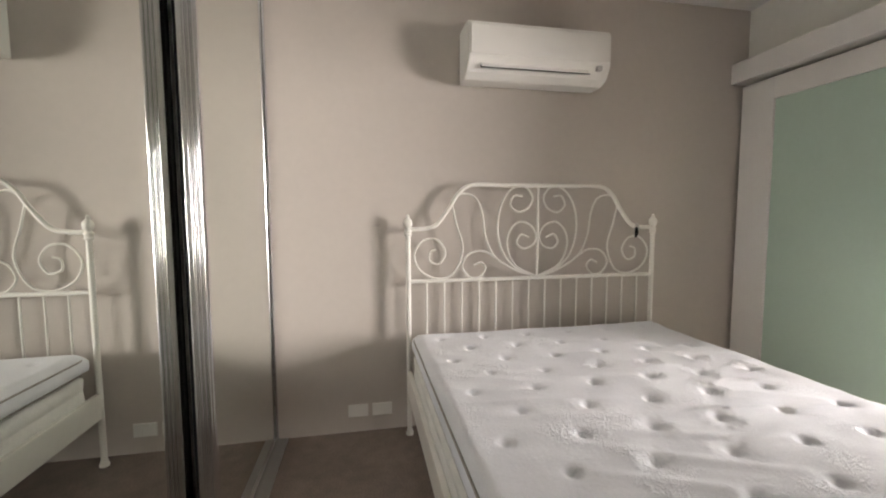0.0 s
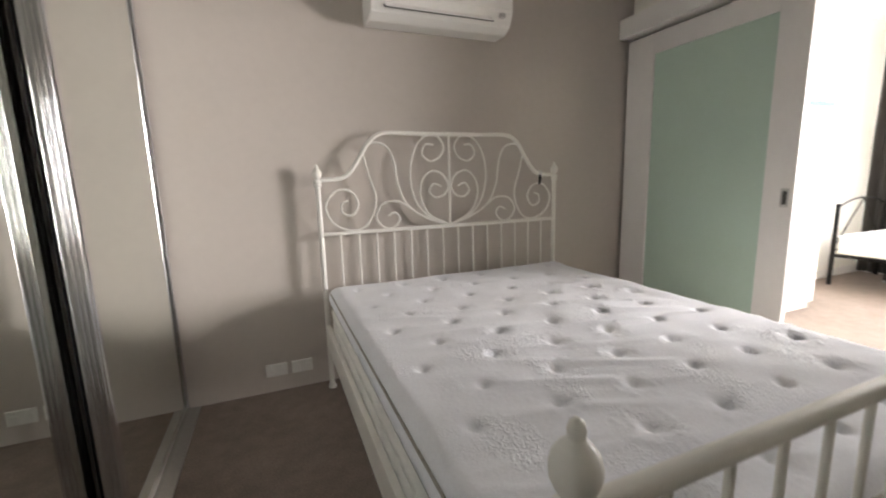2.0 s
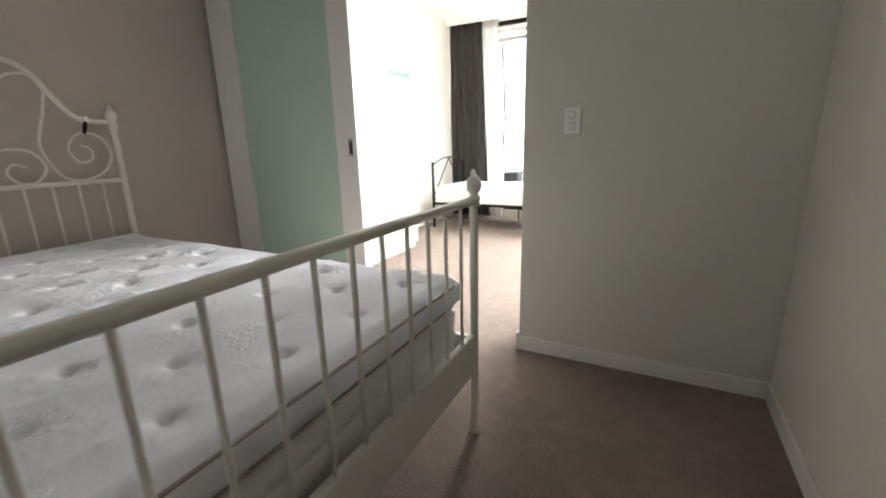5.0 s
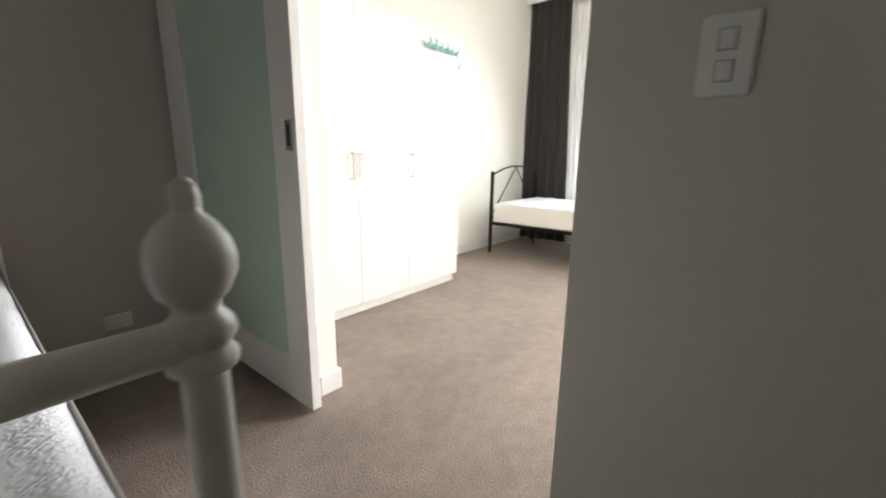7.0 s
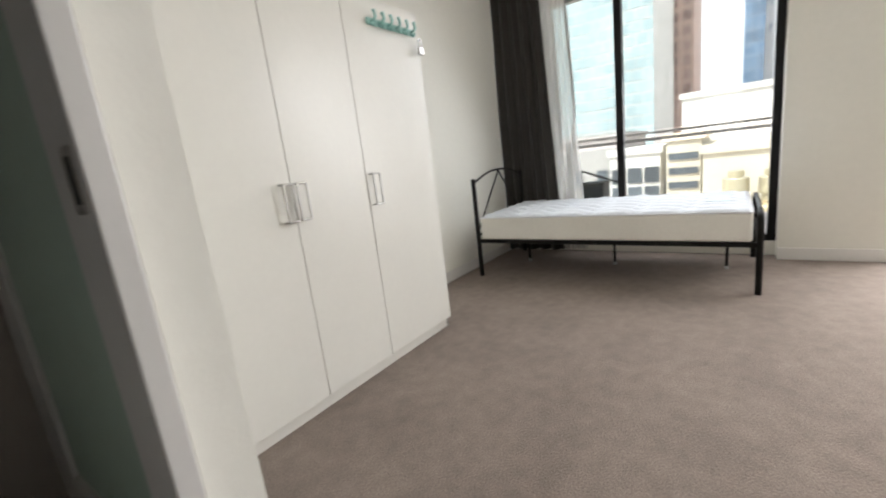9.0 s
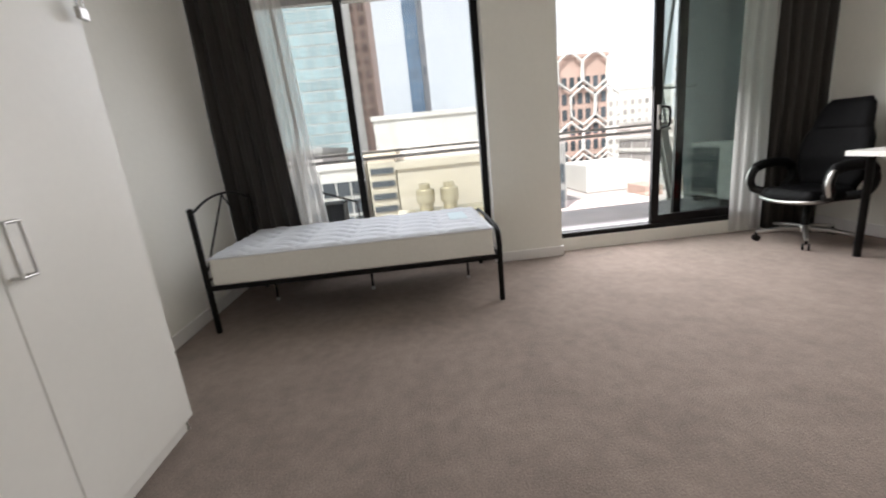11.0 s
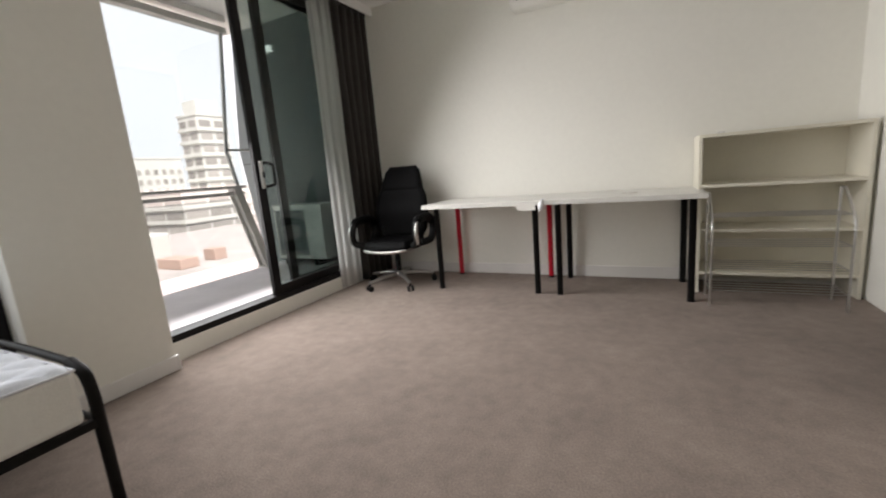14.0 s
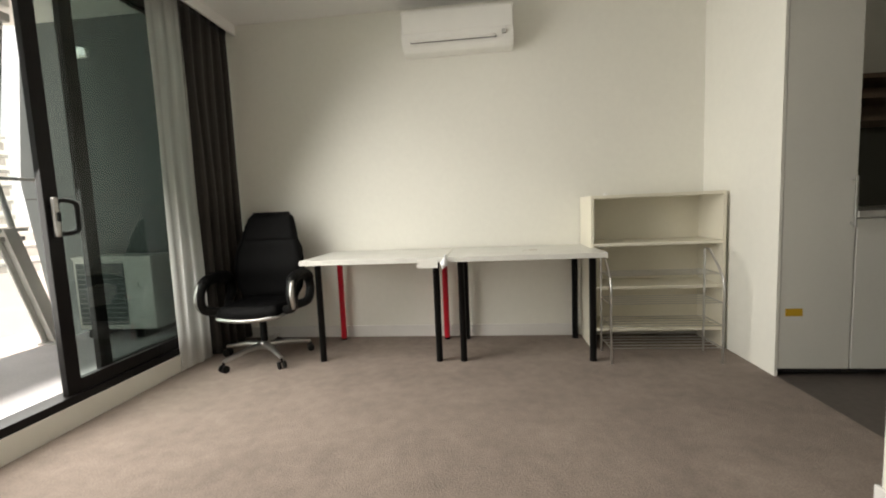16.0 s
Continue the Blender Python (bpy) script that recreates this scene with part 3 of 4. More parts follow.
# ---- living room: wardrobe ----
def wardrobe():
    x0, x1, y0, h = 3.05, 4.40, 1.75, 1.80
    w = thing("wardrobe", (x0, y0, 0), "tall white laminate wardrobe with three closed doors", "wardrobe")
    d = NORTH - y0 - 0.004
    part("body", boxes((0.0, x1 - x0, 0.0, d, 0.06, h), bevel=0.002), LAMINATE, w)
    part("plinth", boxes((0.01, x1 - x0 - 0.012, 0.012, d, 0, 0.06)), LAMINATE, w)
    part("plinth_corner", boxes((x1 - x0 - 0.012, x1 - x0 - 0.006, 0.004, 0.03, 0, 0.058)), BRUSHED, w, "small bare metal corner")
    for a, b, handle in ((0.0, 0.385, 0.355), (0.385, 0.80, 0.415), (0.80, 1.35, 0.845)):
        door = part("door", boxes((a + 0.002, b - 0.002, -0.019, -0.001, 0.065, h - 0.003), bevel=0.0015), LAMINATE, w)
        bm = bmesh.new()
        ring = [(handle - 0.022, -0.045, 0.845), (handle + 0.022, -0.045, 0.845), (handle + 0.022, -0.045, 0.99), (handle - 0.022, -0.045, 0.99)]
        for p, q in zip(ring, ring[1:] + ring[:1]):
            tube(bm, [p, q], 0.005, 6)
        for p in ring:
            tube(bm, [p, (p[0], -0.018, p[2])], 0.0045, 6)
        part("handle", bm, BRUSHED, door, "square brushed metal loop handle")


wardrobe()


def coat_hooks():
    h = thing("coat_hook_rail", (4.175, 1.73, 1.69), "mint green rail of six coat hooks on the wardrobe door", "coat hooks")
    part("rail", boxes((-0.175, 0.175, -0.010, 0, -0.016, 0.016), bevel=0.004), MINT, h)
    for k in range(6):
        x = -0.15 + k * 0.06
        part("hook", tube(bmesh.new(), smooth_path([(x, -0.01, 0.0), (x, -0.03, 0.002), (x, -0.040, 0.018), (x, -0.034, 0.042)]), [0.007] * 18 + [0.009], 7), MINT, h)
        part("lower_hook", tube(bmesh.new(), smooth_path([(x, -0.01, -0.01), (x, -0.028, -0.022), (x, -0.036, -0.008)]), 0.006, 7), MINT, h)
    k = thing("padlock", (4.365, 1.70, 1.615), "small shiny padlock hanging from the last hook", "padlock")
    part("shackle", tube(bmesh.new(), smooth_path([(-0.013, 0, 0.0), (-0.013, 0, 0.03), (0, 0, 0.045), (0.013, 0, 0.03), (0.013, 0, 0.0)]), 0.004, 7), CHROME, k)
    part("body", boxes((-0.021, 0.021, -0.009, 0.009, -0.034, 0.004), bevel=0.004), BRUSHED, k)


coat_hooks()


# ---- living room: single bed ----
def single_bed():
    x0, x1, yf, yh = 5.43, 6.36, 0.17, 2.09
    b = thing("single_bed", (x0, 0, 0), "dark brown metal single bed by the window", "bed")
    w = x1 - x0
    for x in (0.0, w):
        part("head_post", lathe(bmesh.new(), [(0.017, 0), (0.019, 0.008), (0.019, 0.83), (0.010, 0.838)], x, yh, 0, 12), DARK_METAL, b)
        lean = 0.04 if x == 0 else -0.04
        part("foot_post", tube(bmesh.new(), smooth_path([(x, yf, 0.0), (x, yf, 0.28), (x, yf, 0.40), (x + lean * 0.6, yf, 0.475), (x + lean * 2.6, yf, 0.505)]), 0.0185, 12), DARK_METAL, b)
        part("side_rail", boxes((x - 0.013, x + 0.013, yf, yh, 0.295, 0.325), bevel=0.003), DARK_METAL, b)
    part("head_arch", tube(bmesh.new(), smooth_path([(0, yh, 0.80), (w * 0.25, yh, 0.865), (w * 0.5, yh, 0.885), (w * 0.75, yh, 0.865), (w, yh, 0.80)]), 0.0085), DARK_METAL, b)
    part("head_rail", tube(bmesh.new(), [(0, yh, 0.36), (w, yh, 0.36)], 0.010), DARK_METAL, b)
    for a, c in ((0.0, 0.5), (0.5, 0.0), (0.5, 1.0), (1.0, 0.5)):
        part("head_brace", tube(bmesh.new(), [(w * a, yh, 0.38 if a in (0.0, 1.0) else 0.875), (w * c, yh, 0.875 if c == 0.5 else 0.38)], 0.006), DARK_METAL, b)
    part("foot_arch", tube(bmesh.new(), smooth_path([(0.10, yf, 0.505), (w * 0.5, yf, 0.512), (w - 0.10, yf, 0.505)]), 0.014), DARK_METAL, b)
    part("foot_rail", tube(bmesh.new(), [(0, yf, 0.31), (w, yf, 0.31)], 0.012), DARK_METAL, b)
    for k in range(13):
        y = yf + 0.10 + k * 0.143
        part("slat", boxes((0.013, w - 0.013, y - 0.012, y + 0.012, 0.305, 0.322)), DARK_METAL, b)
    for y in (0.335, 1.11, 1.87):
        for x in (w * 0.58,):
            leg = part("middle_leg", tube(bmesh.new(), [(x, y, 0.012), (x, y, 0.31)], 0.010), DARK_METAL, b)
            part("rubber_foot", lathe(bmesh.new(), [(0.013, 0), (0.014, 0.02), (0.011, 0.024)], x, y, 0, 8), GALV, leg)


single_bed()


def single_mattress():
    m = thing("single_mattress", (5.895, 1.13, 0.325), "bare single mattress with a quilted white top and cream sides", "mattress")
    w, d, h = 0.475, 0.925, 0.205
    part("core", boxes((-w, w, -d, d, 0.0, h - 0.02), bevel=0.018), PLAIN_SHEET, m)
    bm, grid, nx, ny = bmesh.new(), [], 90, 176
    for j in range(ny + 1):
        row = []
        for i in range(nx + 1):
            x, y = (2 * i / nx - 1) * (w - 0.004), (2 * j / ny - 1) * (d - 0.004)
            edge = min(w - abs(x), d - abs(y))
            quilt = abs(math.sin((x + 0.5 * y) * 21 + 0.8 * math.sin(y * 20))) ** 0.4 * abs(math.sin((x - 0.5 * y) * 21 + 0.8 * math.sin(y * 20 + 1))) ** 0.4
            row.append(bm.verts.new((x, y, h - 0.020 + 0.020 * quilt - 0.022 * max(0, 1 - edge / 0.03) ** 2)))
        grid.append(row)
    for a, b in zip(grid, grid[1:]):
        for i in range(nx):
            bm.faces.new((a[i], a[i + 1], b[i + 1], b[i])).smooth = True
    part("quilted_top", bm, material("pale quilted fabric", (0.70, 0.73, 0.77), 0.75, grain=0.03, grain_size=150, stain=0.04, stain_size=6, bump=0.2), m, "pale quilted top")
    part("piping", tube(bmesh.new(), [(-w, -d, h - 0.022), (w, -d, h - 0.022), (w, d, h - 0.022), (-w, d, h - 0.022)], 0.005, 6, True), TICKING, m)
    part("label", boxes((-0.12, 0.20, -d + 0.12, -d + 0.25, h + 0.001, h + 0.003)), PAPER, m, "pale blue paper label")


single_mattress()


# ---- windows, curtains ----
def bar(name, x0, x1, y0, y1, z0, z1, parent):
    return part(name, boxes((x0, x1, y0, y1, z0, z1), bevel=0.003), BLACK_ALU, parent)


def pane(name, mat, x, y0, y1, z0, z1, parent, label=""):
    p = part(name, boxes((x - 0.003, x + 0.003, y0, y1, z0, z1)), mat, parent, label)
    p.visible_shadow = False
    return p


def big_window():
    w = thing("window_1", (WIN, 0, 0), "full-height black aluminium window beside the single bed", "window")
    tagged(w, kind="structure")
    for y0, y1 in ((0.03, 0.085), (1.115, 1.175), (NORTH - 0.05, NORTH)):
        bar("window_frame", 0.0, 0.075, y0, y1, 0.11, 2.62, w)
    for y0, y1 in ((0.085, 1.115), (1.175, NORTH - 0.05)):
        bar("window_frame", 0.0, 0.07, y0, y1, 0.11, 0.16, w)
        bar("window_frame", 0.0, 0.07, y0, y1, 2.57, 2.62, w)
        pane("pane", CLEAR_PANE, 0.035, y0, y1, 0.16, 2.57, w)


big_window()


def balcony_door():
    d = thing("door_balcony", (WIN, 0, 0), "black aluminium sliding balcony door, slid open", "sliding door")
    tagged(d, kind="structure")
    y0, y1, z0, z1 = SOUTH, -0.57, 0.12, 2.62
    bar("sill_track", -0.012, 0.11, y0, y1, z0, z0 + 0.045, d)
    bar("head_track", -0.012, 0.11, y0, y1, z1 - 0.05, z1, d)
    bar("jamb", 0.0, 0.11, y1 - 0.028, y1, z0 + 0.045, z1 - 0.05, d)
    bar("jamb", 0.0, 0.11, y0, y0 + 0.03, z0 + 0.045, z1 - 0.05, d)
    leaf = {"sliding": (0.005, 0.042, -1.475, -2.78), "fixed": (0.055, 0.092, -1.72, y0 + 0.03)}
    for name, (a, b, ya, yb) in leaf.items():
        for u, v in ((ya - 0.075, ya), (yb, yb + 0.06)):
            bar("stile", a, b, u, v, z0 + 0.046, z1 - 0.051, d)
        for u, v in ((z0 + 0.046, z0 + 0.12), (z1 - 0.11, z1 - 0.051)):
            bar("rail", a, b, yb + 0.06, ya - 0.075, u, v, d)
        pane("pane", TINTED_PANE, (a + b) / 2, yb + 0.06, ya - 0.075, z0 + 0.12, z1 - 0.11, d, "grey-green tinted glass")
    h = part("handle", tube(bmesh.new(), smooth_path([(0.0, -1.53, 1.20), (-0.026, -1.54, 1.208), (-0.042, -1.575, 1.20), (-0.046, -1.592, 1.18), (-0.046, -1.595, 1.12), (-0.046, -1.592, 1.06), (-0.042, -1.575, 1.04), (-0.026, -1.54, 1.032), (0.0, -1.53, 1.04)], 5), 0.0125, 10), BLACK_PLASTIC, d, "black D-shaped pull handle")
    part("lock_plate", boxes((-0.024, 0.004, -1.526, -1.498, 1.015, 1.225), bevel=0.010), BRUSHED, h, "brushed steel lock plate")
    part("thumb_latch", boxes((-0.036, -0.022, -1.520, -1.504, 1.095, 1.145), bevel=0.005), BLACK_PLASTIC, h, "black thumb latch")


balcony_door()


def curtain(name, mat, x, y0, y1, z0, z1, folds, depth, label, gather=0.0, seed=0):
    """A hanging pleated cloth with thickness along the window; gather pulls its lower part towards y1."""
    c = thing(name, (x, 0, 0), label, "curtain")
    bm, nu, nv, grid = bmesh.new(), folds * 10, 26, []
    for j in range(nv + 1):
        v = j / nv
        row = []
        for i in range(nu + 1):
            u = i / nu
            wob = noise.noise((u * 4, v * 1.3, seed)) * 0.5
            a = u * folds * 2 * math.pi + wob * 1.6
            y = y0 + (y1 - y0) * u + gather * (1 - u) * (1 - v) ** 1.2 + 0.012 * noise.noise((u * 6, v * 3, seed + 4))
            amp = depth * (0.55 + 0.45 * (1 - v)) * (0.8 + 0.5 * noise.noise((u * 3, 2, seed)))
            row.append(bm.verts.new((amp * math.sin(a) + 0.015 * noise.noise((u * 2, v * 2.5, seed + 9)), y + 0.25 * depth * math.sin(2 * a), z0 + (z1 - z0) * v)))
        grid.append(row)
    for a, b in zip(grid, grid[1:]):
        for i in range(nu):
            bm.faces.new((a[i], a[i + 1], b[i + 1], b[i])).smooth = True
    ob = part("cloth", bm, mat, c)
    if mat is CURTAIN:
        s = ob.modifiers.new("thickness", "SOLIDIFY")
        s.thickness = 0.003
    part("heading_tape", boxes((-0.012, 0.012, min(y0, y1), max(y0, y1), z1 - 0.03, z1 + 0.02)), mat, c)
    return c


curtain("dark_curtain", CURTAIN, 6.362, 1.79, 2.265, 0.02, 2.66, 5, 0.042, "long dark grey curtain gathered beside the window", gather=-0.12, seed=1)
curtain("sheer_curtain", SHEER, 6.418, 1.57, 1.83, 0.02, 2.66, 5, 0.020, "sheer white curtain gathered beside the dark curtain", gather=-0.11, seed=2)
curtain("dark_curtain", CURTAIN, 6.375, -2.48, -3.015, 0.02, 2.66, 5, 0.036, "long dark grey curtain gathered in the corner behind the chair", seed=3)
curtain("sheer_curtain", SHEER, 6.385, -2.19, -2.50, 0.02, 2.66, 3, 0.022, "sheer white curtain gathered beside the balcony door", seed=4)


# ---- living room: desks, chair, shelf ----
def desk(x0, x1, legs, name_label, group):
    yf, yb, top = -2.345, -3.018, 0.757
    d = thing("desk", (x0, yf, 0), name_label, "desk", group)
    w, dep = x1 - x0, yf - yb
    part("tabletop", boxes((0, w, -dep, 0, top - 0.036, top), bevel=0.002), DESK_TOP, d)
    for x, y, mat, lab in legs:
        leg = part("leg", lathe(bmesh.new(), [(0.022, 0.012), (0.0235, 0.02), (0.0235, top - 0.046), (0.042, top - 0.044), (0.042, top - 0.037)], x - x0, y - yf, 0, 16), mat, d, lab)
        part("foot_cap", lathe(bmesh.new(), [(0.024, 0), (0.025, 0.003), (0.025, 0.014)], x - x0, y - yf, 0, 14), BLACK_PLASTIC, leg)
    return d


FRONT, BACK = -2.44, -2.95
desk(4.505, 5.545, [(5.45, FRONT, BLACK_PLASTIC, "black leg"), (4.585, FRONT, BLACK_PLASTIC, "black leg"), (5.475, BACK, RED_PAINT, "bright red leg"), (4.58, BACK, RED_PAINT, "bright red leg")], "white desk with two black and two red round legs", "desks along the wall")
desk(3.445, 4.500, [(4.41, FRONT, BLACK_PLASTIC, "black leg"), (3.52, FRONT, BLACK_PLASTIC, "black leg"), (4.41, BACK, BLACK_PLASTIC, "black leg"), (3.535, BACK, BLACK_PLASTIC, "black leg")], "white desk with four black round legs", "desks along the wall")
rag = bmesh.new()
tube(rag, smooth_path([(4.52, -2.48, 0.757), (4.515, -2.38, 0.760), (4.51, -2.332, 0.747), (4.515, -2.33, 0.71), (4.53, -2.332, 0.675)]), [0.006] * 12 + [0.010, 0.014, 0.018, 0.02, 0.022, 0.024, 0.026, 0.024, 0.018, 0.012, 0.008, 0.006, 0.004][:13], 7)
solid("cloth_rag", rag, TICKING, "crumpled white rag hanging between the two desks", "rag")
solid("paper_tag", boxes((4.56, 4.70, -2.345, -2.341, 0.685, 0.745)), LAMINATE, "white paper strip hanging from the desk edge", "paper")
solid("scuff_mark", boxes((3.86, 3.92, -2.66, -2.645, 0.7572, 0.7582), (3.94, 3.965, -2.655, -2.643, 0.7572, 0.7582)), SCUFF, "small brown scuff on the tabletop", "mark")


def office_chair():
    c = thing("office_chair", (5.948, -2.515, 0), "black leather office chair with looped armrests and chrome base", "chair", "", 4)
    # five-star base
    hub = part("hub", lathe(bmesh.new(), [(0.035, 0.075), (0.045, 0.08), (0.045, 0.125), (0.03, 0.135)], 0, 0, 0, 16), BRUSHED, c)
    for k in range(5):
        a = radians(62 + 72 * k)
        u, v = math.cos(a), math.sin(a)
        part("base_arm", tube(bmesh.new(), [(0.03 * u, 0.03 * v, 0.105), (0.15 * u, 0.15 * v, 0.105), (0.335 * u, 0.335 * v, 0.078)], [0.026, 0.021, 0.014], 8), BRUSHED, c, "polished metal arm")
        cas = part("caster", lathe(bmesh.new(), [(0.008, 0.045), (0.01, 0.075)], 0.335 * u, 0.335 * v, 0, 8), BLACK_PLASTIC, c)
        for s in (-1, 1):
            q = Vector((0.335 * u - 0.012 * v * s, 0.335 * v + 0.012 * u * s, 0.027))
            q2 = Vector((0.335 * u - 0.026 * v * s, 0.335 * v + 0.026 * u * s, 0.027))
            part("wheel", tube(bmesh.new(), [q, q2], 0.027, 14), BLACK_PLASTIC, cas)
    part("gas_lift", lathe(bmesh.new(), [(0.026, 0.13), (0.026, 0.28), (0.016, 0.281), (0.016, 0.33)], 0, 0, 0, 12), BLACK_PLASTIC, c)
    part("mechanism", boxes((-0.09, 0.09, -0.12, 0.13, 0.312, 0.362), bevel=0.012), BLACK_PLASTIC, c)
    # seat: a padded pan with a chrome rim at the front
    bm, n = bmesh.new(), 22
    rows = []
    for j in range(n + 1):
        row = []
        for i in range(n + 1):
            x, y = (2 * i / n - 1), (2 * j / n - 1)
            px, py = 0.265 * x * math.sqrt(1 - 0.28 * y * y), 0.25 * y * math.sqrt(1 - 0.28 * x * x)
            edge = max(abs(x), abs(y))
            z = 0.458 - 0.075 * max(0, (edge - 0.72) / 0.28) ** 2 - 0.02 * math.exp(-(x * x + y * y) * 2) - 0.012 * math.exp(-((abs(x) - 0.62) / 0.05) ** 2)
            row.append(bm.verts.new((px, py + 0.02, z)))
        rows.append(row)
    for a, b in zip(rows, rows[1:]):
        for i in range(n):
            bm.faces.new((a[i], a[i + 1], b[i + 1], b[i])).smooth = True
    rim = rows[0][:] + [r[n] for r in rows[1:]] + rows[n][-2::-1] + [r[0] for r in rows[-2:0:-1]]
    low = [bm.verts.new((v.co.x * 0.93, v.co.y * 0.93, 0.362)) for v in rim]
    for i in range(len(rim)):
        k = (i + 1) % len(rim)
        bm.faces.new((rim[i], rim[k], low[k], low[i])).smooth = True
    bm.faces.new(low)
    part("seat", bm, BLACK_LEATHER, c, "worn padded black seat")
    part("seat_trim", tube(bmesh.new(), smooth_path([(-0.25, 0.12, 0.38), (-0.20, 0.235, 0.368), (0, 0.275, 0.358), (0.20, 0.235, 0.368), (0.25, 0.12, 0.38)]), 0.015, 8), BRUSHED, c, "silver trim along the seat front")
    # backrest: waisted cushion, tilted back, with a headrest roll
    def back_pad(name, z0, z1, widths, thick, ridges):
        bm, nu, nv, fronts, backs = bmesh.new(), 16, 26, [], []
        for j in range(nv + 1):
            t = j / nv
            z = z0 + (z1 - z0) * t
            k = t * (len(widths) - 1)
            i0 = min(int(k), len(widths) - 2)
            s = k - i0
            s = s * s * (3 - 2 * s)
            half = widths[i0] * (1 - s) + widths[i0 + 1] * s
            lean = -0.20 - 0.17 * (z - 0.46) + 0.035 * math.sin((z - 0.46) * 5)
            f, b = [], []
            for i in range(nu + 1):
                u = 2 * i / nu - 1
                round_off = math.sqrt(max(0.0, 1 - abs(u) ** 4)) * (1 - abs(2 * t - 1) ** 6) ** 0.5
                p = thick * round_off * (1 + 0.10 * math.cos(ridges * 2 * math.pi * t)) * (1 - 0.12 * math.exp(-((abs(u) - 0.6) / 0.07) ** 2))
                wrap = 0.03 * u * u
                f.append(bm.verts.new((half * u, lean + p + wrap, z)))
                b.append(bm.verts.new((half * u, lean - 0.5 * thick * round_off + wrap, z)))
            fronts.append(f), backs.append(b)
        for g, flip in ((fronts, 0), (backs, 1)):
            for a, b in zip(g, g[1:]):
                for i in range(nu):
                    bm.faces.new((a[i], a[i + 1], b[i + 1], b[i])).smooth = True
        bmesh.ops.remove_doubles(bm, verts=bm.verts, dist=0.0008)
        part(name, bm, BLACK_LEATHER, c)
    back_pad("backrest", 0.42, 0.935, (0.215, 0.27, 0.29, 0.275, 0.225), 0.06, 2.0)
    back_pad("headrest", 0.875, 1.118, (0.238, 0.228, 0.212, 0.195, 0.150), 0.058, 0.5)
    for s in (-1, 1):
        loop = smooth_path([(s * 0.250, 0.14, 0.40), (s * 0.325, 0.20, 0.435), (s * 0.330, 0.225, 0.53), (s * 0.322, 0.165, 0.622), (s * 0.318, 0.0, 0.642), (s * 0.318, -0.13, 0.612), (s * 0.318, -0.18, 0.51), (s * 0.318, -0.11, 0.42), (s * 0.250, -0.04, 0.395)], 6)
        arm = part("armrest", tube(bmesh.new(), loop, 0.034, 10), BLACK_PLASTIC, c, "looped black armrest")
        part("arm_pad", tube(bmesh.new(), loop[16:34], [0.025] + [0.042] * 16 + [0.025], 10), BLACK_LEATHER, arm, "padded leather arm top")
        part("arm_trim", tube(bmesh.new(), [p + Vector((s * 0.010, 0.016, 0)) for p in loop[2:22]], 0.020, 8), BRUSHED, arm, "silver trim")


office_chair()


def shelf_unit():
    x0, x1, yf, yb, h = 2.56, 3.475, -2.66, -3.01, 1.13
    s = thing("shelf_unit", (x0, yf, 0), "empty white shelf unit beside the desk", "shelf")
    w, d, t = x1 - x0, yf - yb, 0.022
    for x in (0, w - t):
        part("side_panel", boxes((x, x + t, -d, 0, 0, h), bevel=0.0015), SHELF_BOARD, s)
    part("back_panel", boxes((t, w - t, -d, -d + 0.006, 0.03, h - 0.02)), SHELF_BOARD, s)
    part("top", boxes((t, w - t, -d + 0.006, 0, h - t, h), bevel=0.0015), SHELF_BOARD, s)
    for z in (0.785, 0.47, 0.16):
        part("shelf", boxes((t, w - t, -d + 0.006, -0.004, z - t, z), bevel=0.0015), SHELF_BOARD, s)


shelf_unit()


def wire_rack():
    x0, x1, yf, yb = 2.715, 3.415, -2.385, -2.63
    r = thing("wire_shoe_rack", (x0, yf, 0), "thin silver wire shoe rack in front of the shelf", "shoe rack")
    w, d = x1 - x0, yb - yf
    for x in (0, w):
        part("front_leg", tube(bmesh.new(), smooth_path([(x, 0, 0.0), (x, 0, 0.30), (x, 0, 0.52), (x, d * 0.25, 0.62), (x, d * 0.75, 0.735)]), 0.0075, 8), BRUSHED, r)
        part("back_leg", tube(bmesh.new(), [(x, d, 0.0), (x, d, 0.735)], 0.0075, 8), BRUSHED, r)
        part("top_tie", tube(bmesh.new(), [(x, d * 0.75, 0.735), (x, d, 0.735)], 0.0065, 8), BRUSHED, r)
        for z in (0.10, 0.25, 0.40, 0.585):
            part("side_tie", tube(bmesh.new(), [(x, 0 if z < 0.55 else d * 0.16, z), (x, d, z)], 0.004, 6), BRUSHED, r)
    for z in (0.10, 0.25, 0.40, 0.585):
        for k in range(5):
            y = (0 if z < 0.55 else d * 0.16) + (d if z < 0.55 else d * 0.84) * k / 4
            part("wire", tube(bmesh.new(), [(0, y, z + 0.004), (w, y, z + 0.004)], 0.003, 6), BRUSHED, r)


wire_rack()
solid("bottle_cap", lathe(bmesh.new(), [(0.02, 0), (0.02, 0.012), (0.016, 0.016)], 3.33, -2.80, 1.13, 12), PLASTIC, "small white cap lying on the shelf", "cap")


